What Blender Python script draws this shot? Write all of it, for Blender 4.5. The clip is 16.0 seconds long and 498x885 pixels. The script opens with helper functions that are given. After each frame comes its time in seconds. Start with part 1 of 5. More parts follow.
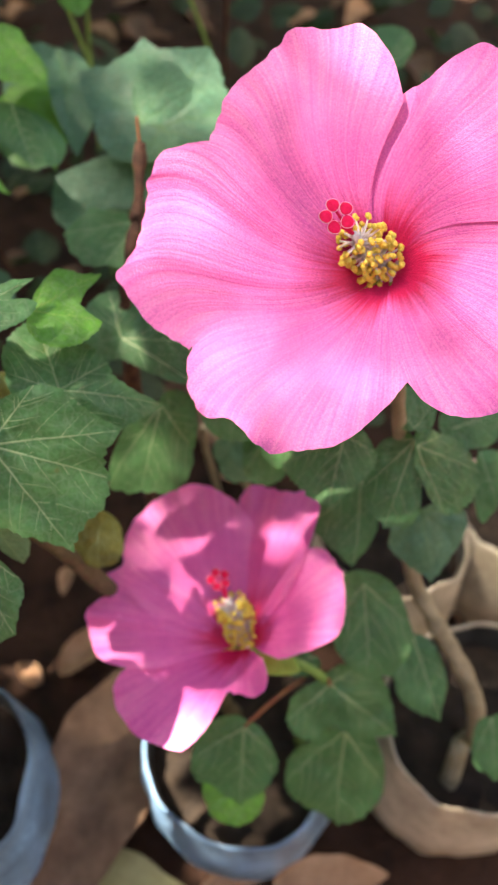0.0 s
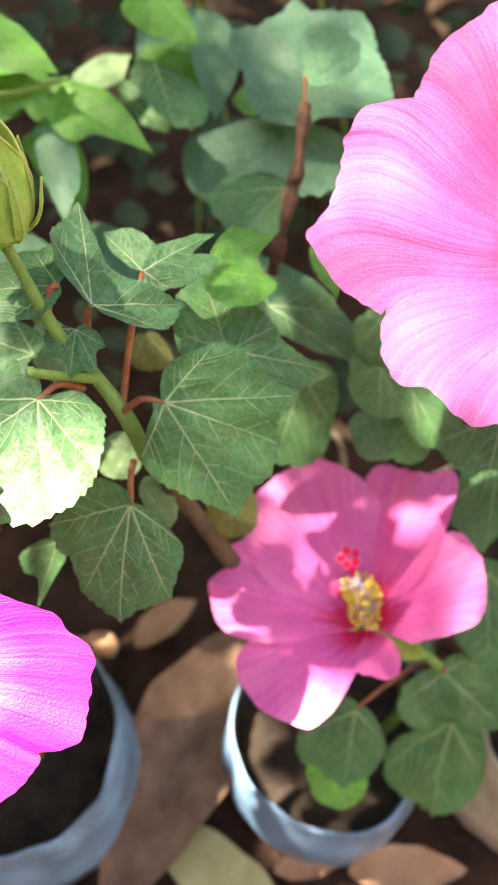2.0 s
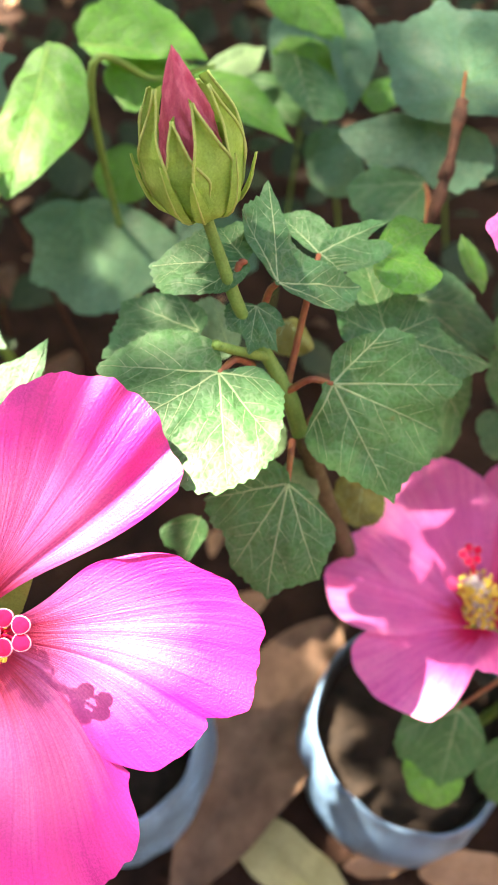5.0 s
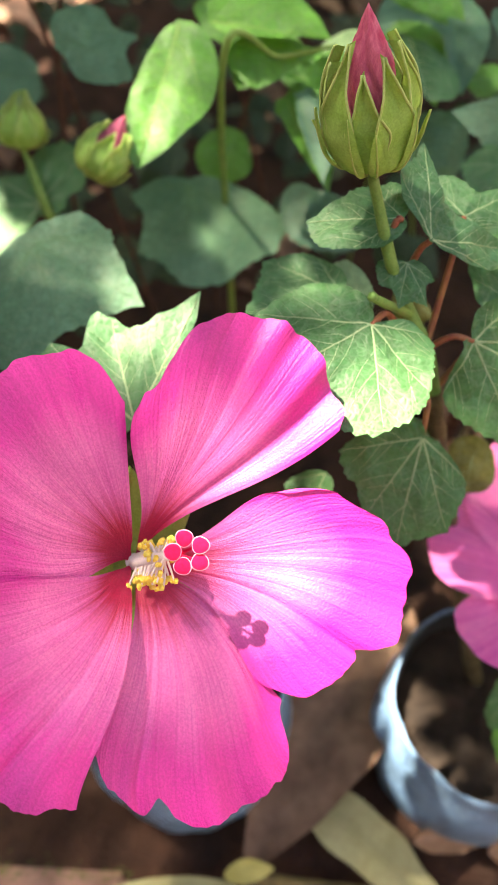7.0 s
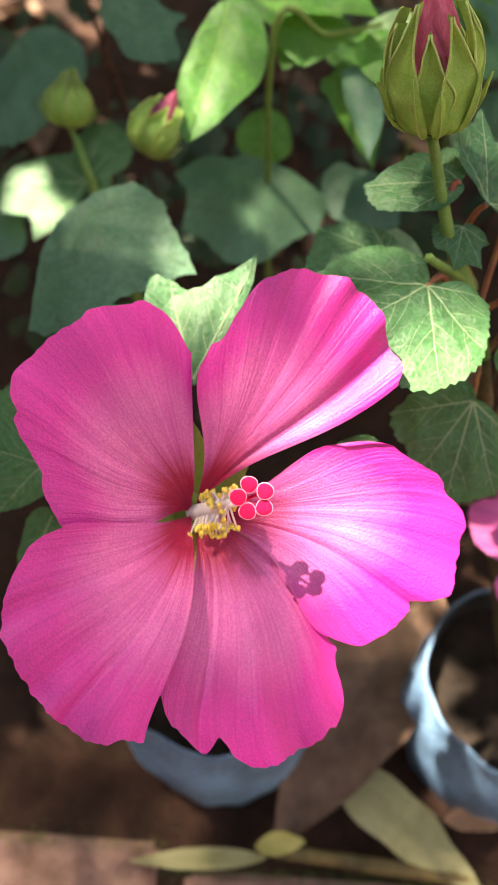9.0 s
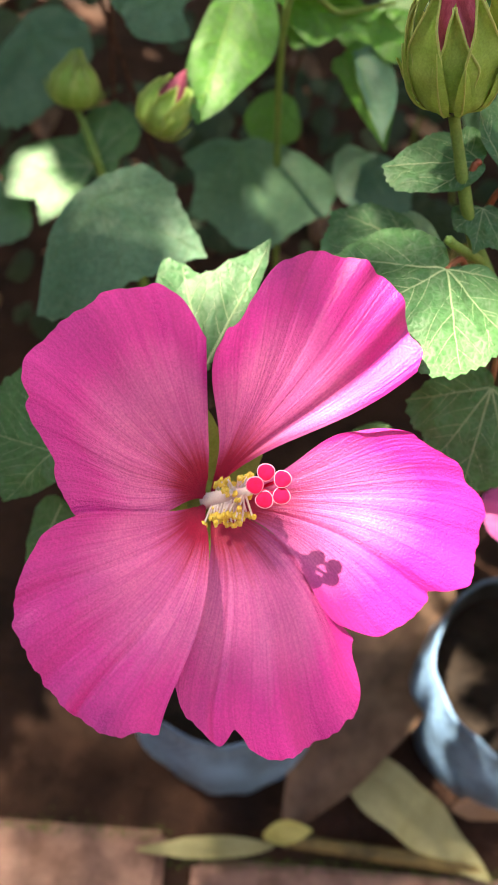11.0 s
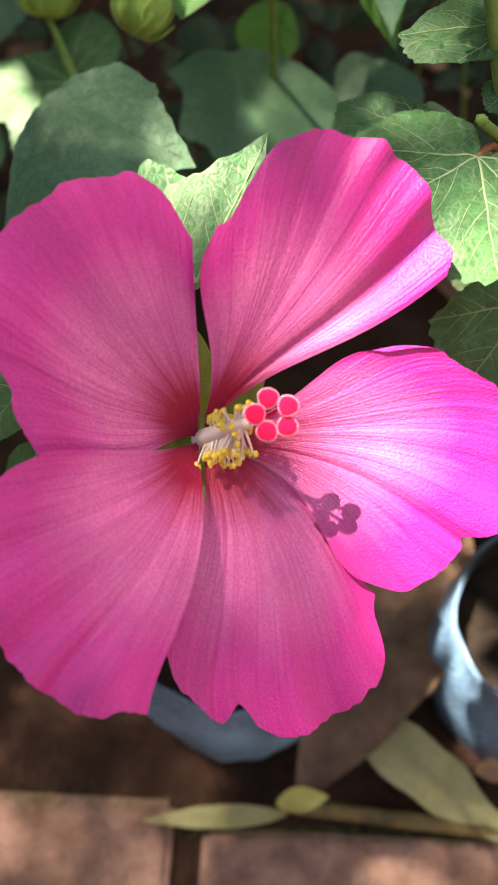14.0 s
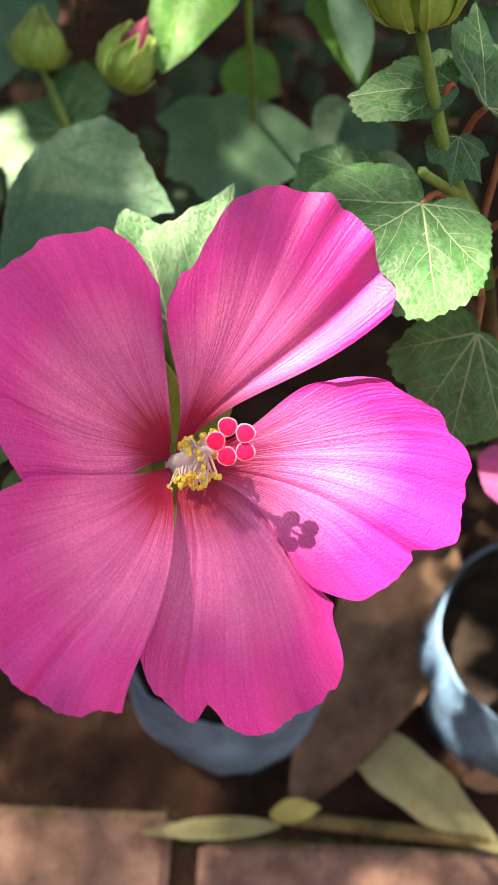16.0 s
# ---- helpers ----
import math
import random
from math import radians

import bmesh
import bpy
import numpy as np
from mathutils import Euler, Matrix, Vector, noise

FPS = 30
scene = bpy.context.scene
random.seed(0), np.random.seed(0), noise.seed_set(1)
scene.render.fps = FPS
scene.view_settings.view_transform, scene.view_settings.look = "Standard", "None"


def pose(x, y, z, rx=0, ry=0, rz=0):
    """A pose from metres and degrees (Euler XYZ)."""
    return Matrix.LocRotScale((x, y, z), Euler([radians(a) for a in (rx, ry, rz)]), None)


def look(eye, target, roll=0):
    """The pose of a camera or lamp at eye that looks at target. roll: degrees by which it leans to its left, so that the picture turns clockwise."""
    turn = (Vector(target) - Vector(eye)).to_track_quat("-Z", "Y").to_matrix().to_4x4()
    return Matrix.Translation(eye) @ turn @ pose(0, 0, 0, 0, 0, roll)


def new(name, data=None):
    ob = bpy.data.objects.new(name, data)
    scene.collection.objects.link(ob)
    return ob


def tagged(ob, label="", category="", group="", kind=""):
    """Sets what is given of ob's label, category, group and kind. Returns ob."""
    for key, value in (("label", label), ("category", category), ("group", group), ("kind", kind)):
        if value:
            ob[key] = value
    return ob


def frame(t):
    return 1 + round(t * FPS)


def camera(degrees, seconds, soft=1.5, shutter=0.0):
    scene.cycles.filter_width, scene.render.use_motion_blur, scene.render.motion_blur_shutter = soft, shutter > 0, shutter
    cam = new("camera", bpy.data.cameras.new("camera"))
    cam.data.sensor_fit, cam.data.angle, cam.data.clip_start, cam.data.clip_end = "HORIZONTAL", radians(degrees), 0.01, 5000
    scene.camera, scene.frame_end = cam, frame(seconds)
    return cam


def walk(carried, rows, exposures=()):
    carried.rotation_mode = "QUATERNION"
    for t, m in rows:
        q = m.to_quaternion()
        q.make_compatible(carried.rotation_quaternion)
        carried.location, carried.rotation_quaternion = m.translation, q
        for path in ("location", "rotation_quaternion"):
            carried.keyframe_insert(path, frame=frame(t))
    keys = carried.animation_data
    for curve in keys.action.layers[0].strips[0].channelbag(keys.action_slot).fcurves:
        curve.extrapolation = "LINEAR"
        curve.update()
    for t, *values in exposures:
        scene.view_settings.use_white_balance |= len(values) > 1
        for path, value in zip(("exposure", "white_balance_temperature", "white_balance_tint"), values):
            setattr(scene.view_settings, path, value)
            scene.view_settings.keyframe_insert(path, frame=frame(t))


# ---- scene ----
cam = camera(35.1, 16.0)
cam.data.dof.use_dof, cam.data.dof.focus_distance, cam.data.dof.aperture_fstop = True, 0.197, 17.5
METRES, EYE, TILT, LEAN, TURN = 0.26, 0.545, -52.0, 0.0, 0.0
ROWS = [
    (0.0, 0.0, 0.0, 0.0, -0.0, 0.0, 0.0),
    (0.5, -0.0236, 0.0075, -0.0087, 0.29, -0.26, -0.77),
    (1.0, -0.0995, 0.0231, -0.0191, 0.64, -0.61, -1.69),
    (1.5, -0.1463, 0.0354, -0.0214, 1.19, -0.85, -2.61),
    (2.0, -0.1767, 0.0265, -0.029, 1.78, -0.88, -3.34),
    (2.5, -0.197, 0.0167, -0.0318, 2.2, -0.87, -3.92),
    (3.0, -0.2203, 0.0187, -0.0351, 2.43, -0.88, -4.46),
    (5.5, -0.3654, -0.005, -0.0874, 4.35, -0.69, -7.33),
    (6.0, -0.4003, -0.0229, -0.108, 4.88, -0.68, -7.88),
    (6.5, -0.4194, -0.0361, -0.1279, 5.34, -0.66, -8.26),
    (7.0, -0.4514, -0.0455, -0.151, 5.91, -0.69, -8.67),
    (7.5, -0.4726, -0.0752, -0.181, 6.43, -0.72, -8.97),
    (8.0, -0.4758, -0.0929, -0.2044, 6.8, -0.83, -9.07),
    (8.5, -0.4808, -0.0825, -0.2055, 7.05, -0.9, -9.26),
    (11.0, -0.5039, -0.0577, -0.2105, 7.21, -1.8, -9.47),
    (11.5, -0.4991, 0.0033, -0.226, 7.01, -3.12, -9.24),
    (12.0, -0.515, 0.1086, -0.2647, 6.85, -4.35, -8.81),
    (12.5, -0.5339, 0.1333, -0.2651, 7.02, -5.22, -8.61),
    (13.0, -0.5327, 0.1273, -0.2599, 7.19, -5.35, -8.4),
    (13.5, -0.5275, 0.1008, -0.2532, 7.39, -5.02, -8.2),
    (14.0, -0.5097, 0.0704, -0.2468, 7.46, -4.57, -7.97),
    (14.5, -0.5035, 0.0557, -0.248, 7.5, -4.19, -7.76),
    (15.0, -0.4884, 0.0338, -0.2431, 7.67, -3.76, -7.45),
    (15.5, -0.4588, 0.0092, -0.2309, 7.86, -3.34, -7.25),
    (16.0, -0.4616, 0.0049, -0.2329, 7.98, -3.14, -7.14),
]
walk(cam, [(t, pose(0, 0, EYE, TILT, LEAN, TURN) @ pose(METRES * x, METRES * y, METRES * z, 90 + pitch, roll, yaw)) for t, x, y, z, yaw, pitch, roll in ROWS],
     [(0.0, 3.15, 7700, 10), (1.0, 3.3, 7800, 10), (2.0, 3.65, 7800, 10), (6.0, 3.6, 7800, 10), (8.0, 2.95, 7800, 10), (11.0, 2.9, 7800, 10), (12.5, 2.65, 7800, 10), (16.0, 2.8, 7800, 10)])
# ---- world, sun ----
world = bpy.data.worlds.new("world")
scene.world = world
world.use_nodes = True
wn = world.node_tree.nodes
sky = wn.new("ShaderNodeTexSky")
sky.sky_type, sky.sun_disc = "NISHITA", False
SUN = Vector((-0.44, 0.10, 0.89)).normalized()
sky.sun_elevation = math.asin(SUN.z)
sky.sun_rotation = math.atan2(SUN.x, SUN.y)
world.node_tree.links.new(sky.outputs[0], wn["Background"].inputs[0])
wn["Background"].inputs[1].default_value = 0.085
lamp = bpy.data.lights.new("sun", "SUN")
lamp.energy, lamp.angle, lamp.color = 5.0, radians(0.5), (1.0, 0.95, 0.86)
sun = new("sun", lamp)
sun.matrix_world = look(SUN * 6, (0, 0, 0))


# ---- materials ----
def shade(name, rough=0.6):
    m = bpy.data.materials.new(name)
    m.use_nodes = True
    nt = m.node_tree
    b = nt.nodes["Principled BSDF"]
    b.inputs["Roughness"].default_value = rough
    return m, nt, b


def link(nt, a, b):
    nt.links.new(a, b)


def ramp(nt, fac, stops):
    r = nt.nodes.new("ShaderNodeValToRGB")
    while len(r.color_ramp.elements) < len(stops):
        r.color_ramp.elements.new(0.5)
    for e, (p, c) in zip(r.color_ramp.elements, stops):
        e.position, e.color = p, (*c, 1)
    link(nt, fac, r.inputs[0])
    return r.outputs[0]


def noise_tex(nt, scale, detail=4, coords="Object", rough=0.55, squash=None):
    tc = nt.nodes.new("ShaderNodeTexCoord")
    out = tc.outputs[coords]
    if squash:
        mp = nt.nodes.new("ShaderNodeMapping")
        mp.inputs["Scale"].default_value = squash
        link(nt, out, mp.inputs[0])
        out = mp.outputs[0]
    n = nt.nodes.new("ShaderNodeTexNoise")
    n.inputs["Scale"].default_value, n.inputs["Detail"].default_value, n.inputs["Roughness"].default_value = scale, detail, rough
    link(nt, out, n.inputs["Vector"])
    return n.outputs[0]


def mix(nt, a, b, fac, mode="MIX"):
    n = nt.nodes.new("ShaderNodeMix")
    n.data_type, n.blend_type = "RGBA", mode
    for slot, v in ((0, fac), (6, a), (7, b)):
        if isinstance(v, (int, float)):
            n.inputs[slot].default_value = v
        elif isinstance(v, tuple):
            n.inputs[slot].default_value = (*v, 1)
        else:
            link(nt, v, n.inputs[slot])
    return n.outputs[2]


def bump(nt, b, height, strength, dist=0.001):
    n = nt.nodes.new("ShaderNodeBump")
    n.inputs["Strength"].default_value, n.inputs["Distance"].default_value = strength, dist
    link(nt, height, n.inputs["Height"])
    link(nt, n.outputs[0], b.inputs["Normal"])
    return n.outputs[0]


def translucent(nt, b, colour, amount, normal=None):
    """Light that shines through a thin leaf or petal."""
    t = nt.nodes.new("ShaderNodeBsdfTranslucent")
    if isinstance(colour, tuple):
        t.inputs[0].default_value = (*colour, 1)
    else:
        link(nt, colour, t.inputs[0])
    if normal:
        link(nt, normal, t.inputs["Normal"])
    m = nt.nodes.new("ShaderNodeMixShader")
    m.inputs[0].default_value = amount
    link(nt, b.outputs[0], m.inputs[1])
    link(nt, t.outputs[0], m.inputs[2])
    link(nt, m.outputs[0], nt.nodes["Material Output"].inputs[0])


def leaf_material(name, dark, light, through_c, rough=0.52):
    m, nt, b = shade(name, rough)
    n1 = noise_tex(nt, 38, 5)
    n2 = noise_tex(nt, 420, 3)
    rnd = nt.nodes.new("ShaderNodeObjectInfo").outputs["Random"]
    c = ramp(nt, n1, [(0.3, dark), (0.7, light)])
    c = mix(nt, c, ramp(nt, n2, [(0.35, (0.66, 0.70, 0.64)), (0.7, (1.22, 1.18, 1.16))]), 0.85, "MULTIPLY")
    c = mix(nt, c, ramp(nt, rnd, [(0.0, (0.82, 0.86, 0.9)), (1.0, (1.2, 1.13, 1.0))]), 0.8, "MULTIPLY")
    spots = ramp(nt, noise_tex(nt, 160, 2), [(0.72, (0, 0, 0)), (0.78, (1, 1, 1))])
    c = mix(nt, c, (0.16, 0.12, 0.04), mix(nt, (0, 0, 0), (0.5, 0.5, 0.5), spots))
    # a fine net of veins with puckers between, finer grain on top
    tc = nt.nodes.new("ShaderNodeTexCoord")
    v = nt.nodes.new("ShaderNodeTexVoronoi")
    v.feature = "DISTANCE_TO_EDGE"
    v.inputs["Scale"].default_value = 520
    link(nt, tc.outputs["Object"], v.inputs["Vector"])
    net = ramp(nt, v.outputs["Distance"], [(0.01, (1, 1, 1)), (0.12, (0, 0, 0))])
    c = mix(nt, c, mix(nt, c, (0.35, 0.42, 0.30), 0.10), net)
    # the larger fields between branch veins, each a little puffed
    fields = nt.nodes.new("ShaderNodeTexVoronoi")
    fields.feature = "DISTANCE_TO_EDGE"
    fields.inputs["Scale"].default_value = 170
    sway = nt.nodes.new("ShaderNodeTexNoise")
    sway.inputs["Scale"].default_value = 150
    link(nt, tc.outputs["Object"], sway.inputs["Vector"])
    bent = mix(nt, tc.outputs["Object"], sway.outputs["Color"], 0.005)
    link(nt, bent, fields.inputs["Vector"])
    lines = ramp(nt, fields.outputs["Distance"], [(0.008, (1, 1, 1)), (0.055, (0, 0, 0))])
    c = mix(nt, c, mix(nt, c, (0.30, 0.40, 0.24), 0.22), lines)
    c = mix(nt, c, ramp(nt, fields.outputs["Distance"], [(0.03, (0.80, 0.82, 0.80)), (0.30, (1.08, 1.08, 1.08))]), 0.8, "MULTIPLY")
    link(nt, c, b.inputs["Base Color"])
    b.inputs["Specular IOR Level"].default_value = 0.32
    h = mix(nt, mix(nt, v.outputs["Distance"], n2, 0.35), fields.outputs["Distance"], 0.45)
    nm = bump(nt, b, h, 0.55, 0.0014)
    translucent(nt, b, through_c, 0.22, nm)
    return m


leaf = leaf_material("leaf", (0.024, 0.100, 0.038), (0.074, 0.210, 0.080), (0.16, 0.40, 0.09))
leaf_blue = leaf_material("leaf_blue", (0.046, 0.130, 0.082), (0.100, 0.215, 0.142), (0.12, 0.36, 0.12), 0.5)
leaf_lime = leaf_material("leaf_lime", (0.045, 0.185, 0.018), (0.100, 0.30, 0.036), (0.24, 0.52, 0.06))
leaf_pale = leaf_material("leaf_pale", (0.15, 0.27, 0.14), (0.24, 0.38, 0.21), (0.30, 0.50, 0.22), 0.55)
# leaf green darkened to stand for the deep shade of the undergrowth
leaf_shaded = leaf_material("leaf_shaded", (0.006, 0.022, 0.009), (0.020, 0.052, 0.020), (0.03, 0.09, 0.02), 0.6)
leaf_yellow = leaf_material("leaf_yellow", (0.090, 0.090, 0.014), (0.14, 0.15, 0.03), (0.3, 0.28, 0.03), 0.55)


def plain(name, c1, c2, scale, rough=0.6, bumpy=0.3, dist=0.001, squash=None, glow=None):
    m, nt, b = shade(name, rough)
    n = noise_tex(nt, scale, 6, squash=squash)
    n2 = noise_tex(nt, scale * 9, 3, squash=squash)
    c = ramp(nt, n, [(0.3, c1), (0.7, c2)])
    c = mix(nt, c, ramp(nt, n2, [(0.3, (0.7, 0.7, 0.7)), (0.75, (1.2, 1.2, 1.2))]), 0.7, "MULTIPLY")
    link(nt, c, b.inputs["Base Color"])
    b.inputs["Specular IOR Level"].default_value = 0.25
    nm = bump(nt, b, mix(nt, n, n2, 0.5), bumpy, dist)
    if glow:
        translucent(nt, b, glow[0], glow[1], nm)
    return m


vein_pale = plain("vein_pale", (0.25, 0.36, 0.18), (0.36, 0.48, 0.26), 300, 0.5, glow=((0.4, 0.55, 0.2), 0.2))
vein_lime = plain("vein_lime", (0.13, 0.27, 0.05), (0.19, 0.34, 0.08), 300, 0.5, glow=((0.4, 0.6, 0.1), 0.2))
vein_dark = plain("vein_dark", (0.07, 0.17, 0.07), (0.10, 0.22, 0.09), 300, 0.5)
red_stalk = plain("red_stalk", (0.20, 0.05, 0.035), (0.28, 0.13, 0.05), 200, 0.5)
green_stem = plain("green_stem", (0.10, 0.20, 0.045), (0.17, 0.28, 0.07), 160, 0.55)
bark = plain("bark", (0.06, 0.048, 0.026), (0.14, 0.115, 0.065), 120, 0.85, 0.8, 0.002)
pale_bark = plain("pale_bark", (0.17, 0.14, 0.09), (0.30, 0.26, 0.18), 110, 0.8, 0.6, 0.002)
sepal_edge = plain("sepal_edge", (0.34, 0.46, 0.14), (0.48, 0.58, 0.22), 200, 0.9, 0.4, 0.0004, glow=((0.6, 0.7, 0.15), 0.3))
sepal_green = plain("sepal_green", (0.18, 0.35, 0.06), (0.34, 0.54, 0.14), 180, 0.85, 0.5, 0.0006, glow=((0.45, 0.6, 0.08), 0.25))
bud_pink = plain("bud_pink", (0.42, 0.05, 0.12), (0.70, 0.19, 0.29), 200, 0.6, 0.6, 0.0008, squash=(3, 3, 0.7), glow=((0.8, 0.1, 0.25), 0.2))
knotty = plain("knotty", (0.022, 0.011, 0.008), (0.11, 0.052, 0.034), 220, 0.8, 0.9, 0.002)
moss = plain("moss", (0.05, 0.085, 0.015), (0.13, 0.17, 0.04), 90, 0.9)
stick_brown = plain("stick_brown", (0.06, 0.045, 0.02), (0.20, 0.14, 0.05), 60, 0.7, 0.6, 0.002)
soil = plain("soil", (0.012, 0.008, 0.006), (0.040, 0.027, 0.019), 70, 0.95, 1.0, 0.006)
earth = plain("earth", (0.010, 0.0048, 0.003), (0.058, 0.026, 0.016), 26, 0.95, 1.0, 0.008)
brick_red = plain("brick_red", (0.15, 0.08, 0.06), (0.36, 0.21, 0.165), 45, 0.9, 0.7, 0.003)
dead_brown = plain("dead_brown", (0.09, 0.052, 0.036), (0.25, 0.15, 0.10), 60, 0.75, 0.6, 0.002, glow=((0.3, 0.15, 0.07), 0.15))
dead_tan = plain("dead_tan", (0.34, 0.18, 0.10), (0.52, 0.31, 0.19), 70, 0.7, 0.5, 0.002, glow=((0.5, 0.28, 0.12), 0.15))
straw = plain("straw", (0.27, 0.25, 0.11), (0.40, 0.37, 0.19), 55, 0.6, 0.4, 0.0015, glow=((0.5, 0.45, 0.2), 0.15))
straw_yellow = plain("straw_yellow", (0.42, 0.36, 0.09), (0.60, 0.52, 0.18), 55, 0.6, 0.4, 0.0015, glow=((0.6, 0.5, 0.15), 0.15))
stamen_white = plain("stamen_white", (0.84, 0.74, 0.74), (0.92, 0.87, 0.86), 400, 0.5, glow=((0.9, 0.6, 0.55), 0.25))
pollen = plain("pollen", (0.84, 0.54, 0.05), (0.95, 0.78, 0.18), 900, 0.7, 0.8, 0.0006)
stigma_red = plain("stigma_red", (0.60, 0.003, 0.055), (0.72, 0.006, 0.085), 900, 0.9, 0.6, 0.0004)
stigma_rim = plain("stigma_rim", (0.76, 0.22, 0.38), (0.84, 0.36, 0.50), 900, 0.5)


def petal_material(name, mid, edge, throat, veins, reds, satin):
    """Silky petal: pale and deep streaks fan out along it, a red throat, fine bumps between, a satin gloss."""
    flush = tuple(0.5 * p + 0.5 * q for p, q in zip(throat, mid))
    m, nt, b = shade(name, 0.5)
    uv = nt.nodes.new("ShaderNodeUVMap").outputs[0]
    sep = nt.nodes.new("ShaderNodeSeparateXYZ")
    link(nt, uv, sep.inputs[0])

    def streak(su, sv, detail):
        mp = nt.nodes.new("ShaderNodeMapping")
        mp.inputs["Scale"].default_value = (su, sv, 1)
        link(nt, uv, mp.inputs[0])
        n = nt.nodes.new("ShaderNodeTexNoise")
        n.inputs["Scale"].default_value, n.inputs["Detail"].default_value = 1.0, detail
        link(nt, mp.outputs[0], n.inputs["Vector"])
        return n.outputs[0]

    wide, fine = streak(7, 0.7, 3), streak(70, 1.6, 4)
    # the throat's red runs out unevenly along the veins
    run = nt.nodes.new("ShaderNodeMath")
    run.operation = "MULTIPLY_ADD"
    link(nt, streak(26, 0.8, 3), run.inputs[0])
    run.inputs[1].default_value = -0.26
    link(nt, sep.outputs[1], run.inputs[2])
    c = ramp(nt, run.outputs[0], [(0.0, throat), (reds, throat), (reds + 0.08, flush), (reds + 0.18, mid), (0.44, mid), (0.66, edge)])
    c = mix(nt, c, ramp(nt, wide, [(0.36, veins), (0.60, (1.06, 1.10, 1.06))]), 0.18, "MULTIPLY")
    c = mix(nt, c, ramp(nt, fine, [(0.36, veins), (0.50, (1.04, 1.08, 1.04)), (0.66, (1.08, 1.9, 1.12))]), 0.32, "MULTIPLY")
    # thin dark veins, plainest a third of the way out
    line = ramp(nt, streak(46, 0.55, 0), [(0.455, (0, 0, 0)), (0.49, (1, 1, 1)), (0.51, (1, 1, 1)), (0.545, (0, 0, 0))])
    fade = ramp(nt, sep.outputs[1], [(0.12, (0, 0, 0)), (0.28, (0.5, 0.5, 0.5)), (0.5, (0.25, 0.25, 0.25)), (0.72, (0, 0, 0))])
    c = mix(nt, c, mix(nt, c, veins, 1.0, "MULTIPLY"), mix(nt, line, fade, 1.0, "MULTIPLY"))
    grain = noise_tex(nt, 1500, 2)
    c = mix(nt, c, ramp(nt, grain, [(0.35, (0.84, 0.72, 0.84)), (0.65, (1.10, 1.2, 1.10))]), 0.7, "MULTIPLY")
    c = mix(nt, c, ramp(nt, noise_tex(nt, 60, 3), [(0.35, (0.92, 0.82, 0.94)), (0.65, (1.06, 1.16, 1.05))]), 0.8, "MULTIPLY")
    link(nt, c, b.inputs["Base Color"])
    b.inputs["Roughness"].default_value = 0.5
    b.inputs["Specular IOR Level"].default_value = 0.06
    h = mix(nt, mix(nt, wide, fine, 0.6), grain, 0.3)
    nm = bump(nt, b, h, 0.65, 0.0012)
    translucent(nt, b, mix(nt, c, (1.0, 0.6, 0.9), 1.0, "MULTIPLY"), 0.25, nm)
    gl = nt.nodes.new("ShaderNodeBsdfGlossy")
    gl.inputs["Color"].default_value = (1.0, 0.88, 0.97, 1)
    gl.inputs["Roughness"].default_value = 0.52
    link(nt, nm, gl.inputs["Normal"])
    out = nt.nodes["Material Output"].inputs[0]
    under = out.links[0].from_socket
    sh = nt.nodes.new("ShaderNodeMixShader")
    sh.inputs[0].default_value = satin
    link(nt, under, sh.inputs[1])
    link(nt, gl.outputs[0], sh.inputs[2])
    link(nt, sh.outputs[0], out)
    return m


# pale mid band of the deep petals: part petal colour, part painted sunlit sheen
petal_deep = petal_material("petal_deep", (0.68, 0.112, 0.37), (0.60, 0.012, 0.28), (0.46, 0.003, 0.060), (0.76, 0.30, 0.70), 0.07, 0.046)
petal_light = petal_material("petal_light", (0.82, 0.130, 0.44), (0.84, 0.165, 0.48), (0.66, 0.008, 0.10), (0.84, 0.50, 0.78), 0.06, 0.030)

m, nt, b = shade("woven_blue", 0.38)
tc = nt.nodes.new("ShaderNodeTexCoord").outputs["UV"]
chk = nt.nodes.new("ShaderNodeTexChecker")
chk.inputs["Scale"].default_value = 1.0
mp = nt.nodes.new("ShaderNodeMapping")
mp.inputs["Scale"].default_value = (116, 28, 1)
link(nt, tc, mp.inputs[0])
link(nt, mp.outputs[0], chk.inputs["Vector"])
chk.inputs["Color1"].default_value, chk.inputs["Color2"].default_value = (0.06, 0.13, 0.26, 1), (0.26, 0.44, 0.66, 1)
c = mix(nt, chk.outputs[0], ramp(nt, noise_tex(nt, 28, 5), [(0.32, (0.30, 0.28, 0.25)), (0.62, (1.1, 1.1, 1.1))]), 0.9, "MULTIPLY")
link(nt, c, b.inputs["Base Color"])
bump(nt, b, chk.outputs[1], 0.5, 0.0008)
woven_blue = m
woven_white = plain("woven_white", (0.26, 0.21, 0.15), (0.60, 0.54, 0.44), 30, 0.5, 0.4, 0.001)
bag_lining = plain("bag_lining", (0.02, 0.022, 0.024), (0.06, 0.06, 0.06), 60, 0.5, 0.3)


# ---- building helpers ----
def mesh_object(name, bm, mats, parent=None, label="", smooth=True):
    me = bpy.data.meshes.new(name)
    bm.to_mesh(me)
    bm.free()
    for q in (mats if isinstance(mats, (list, tuple)) else [mats]):
        me.materials.append(q)
    if smooth:
        me.polygons.foreach_set("use_smooth", [True] * len(me.polygons))
    ob = new(name, me)
    if parent:
        ob.parent = parent
    if label:
        ob["label"] = label
    return ob


def part(name, bm, mats, parent, label=""):
    return mesh_object(name, bm, mats, parent, label)


def thing(name, label, category, group="", kind=""):
    return tagged(new(name), label, category, group, kind)


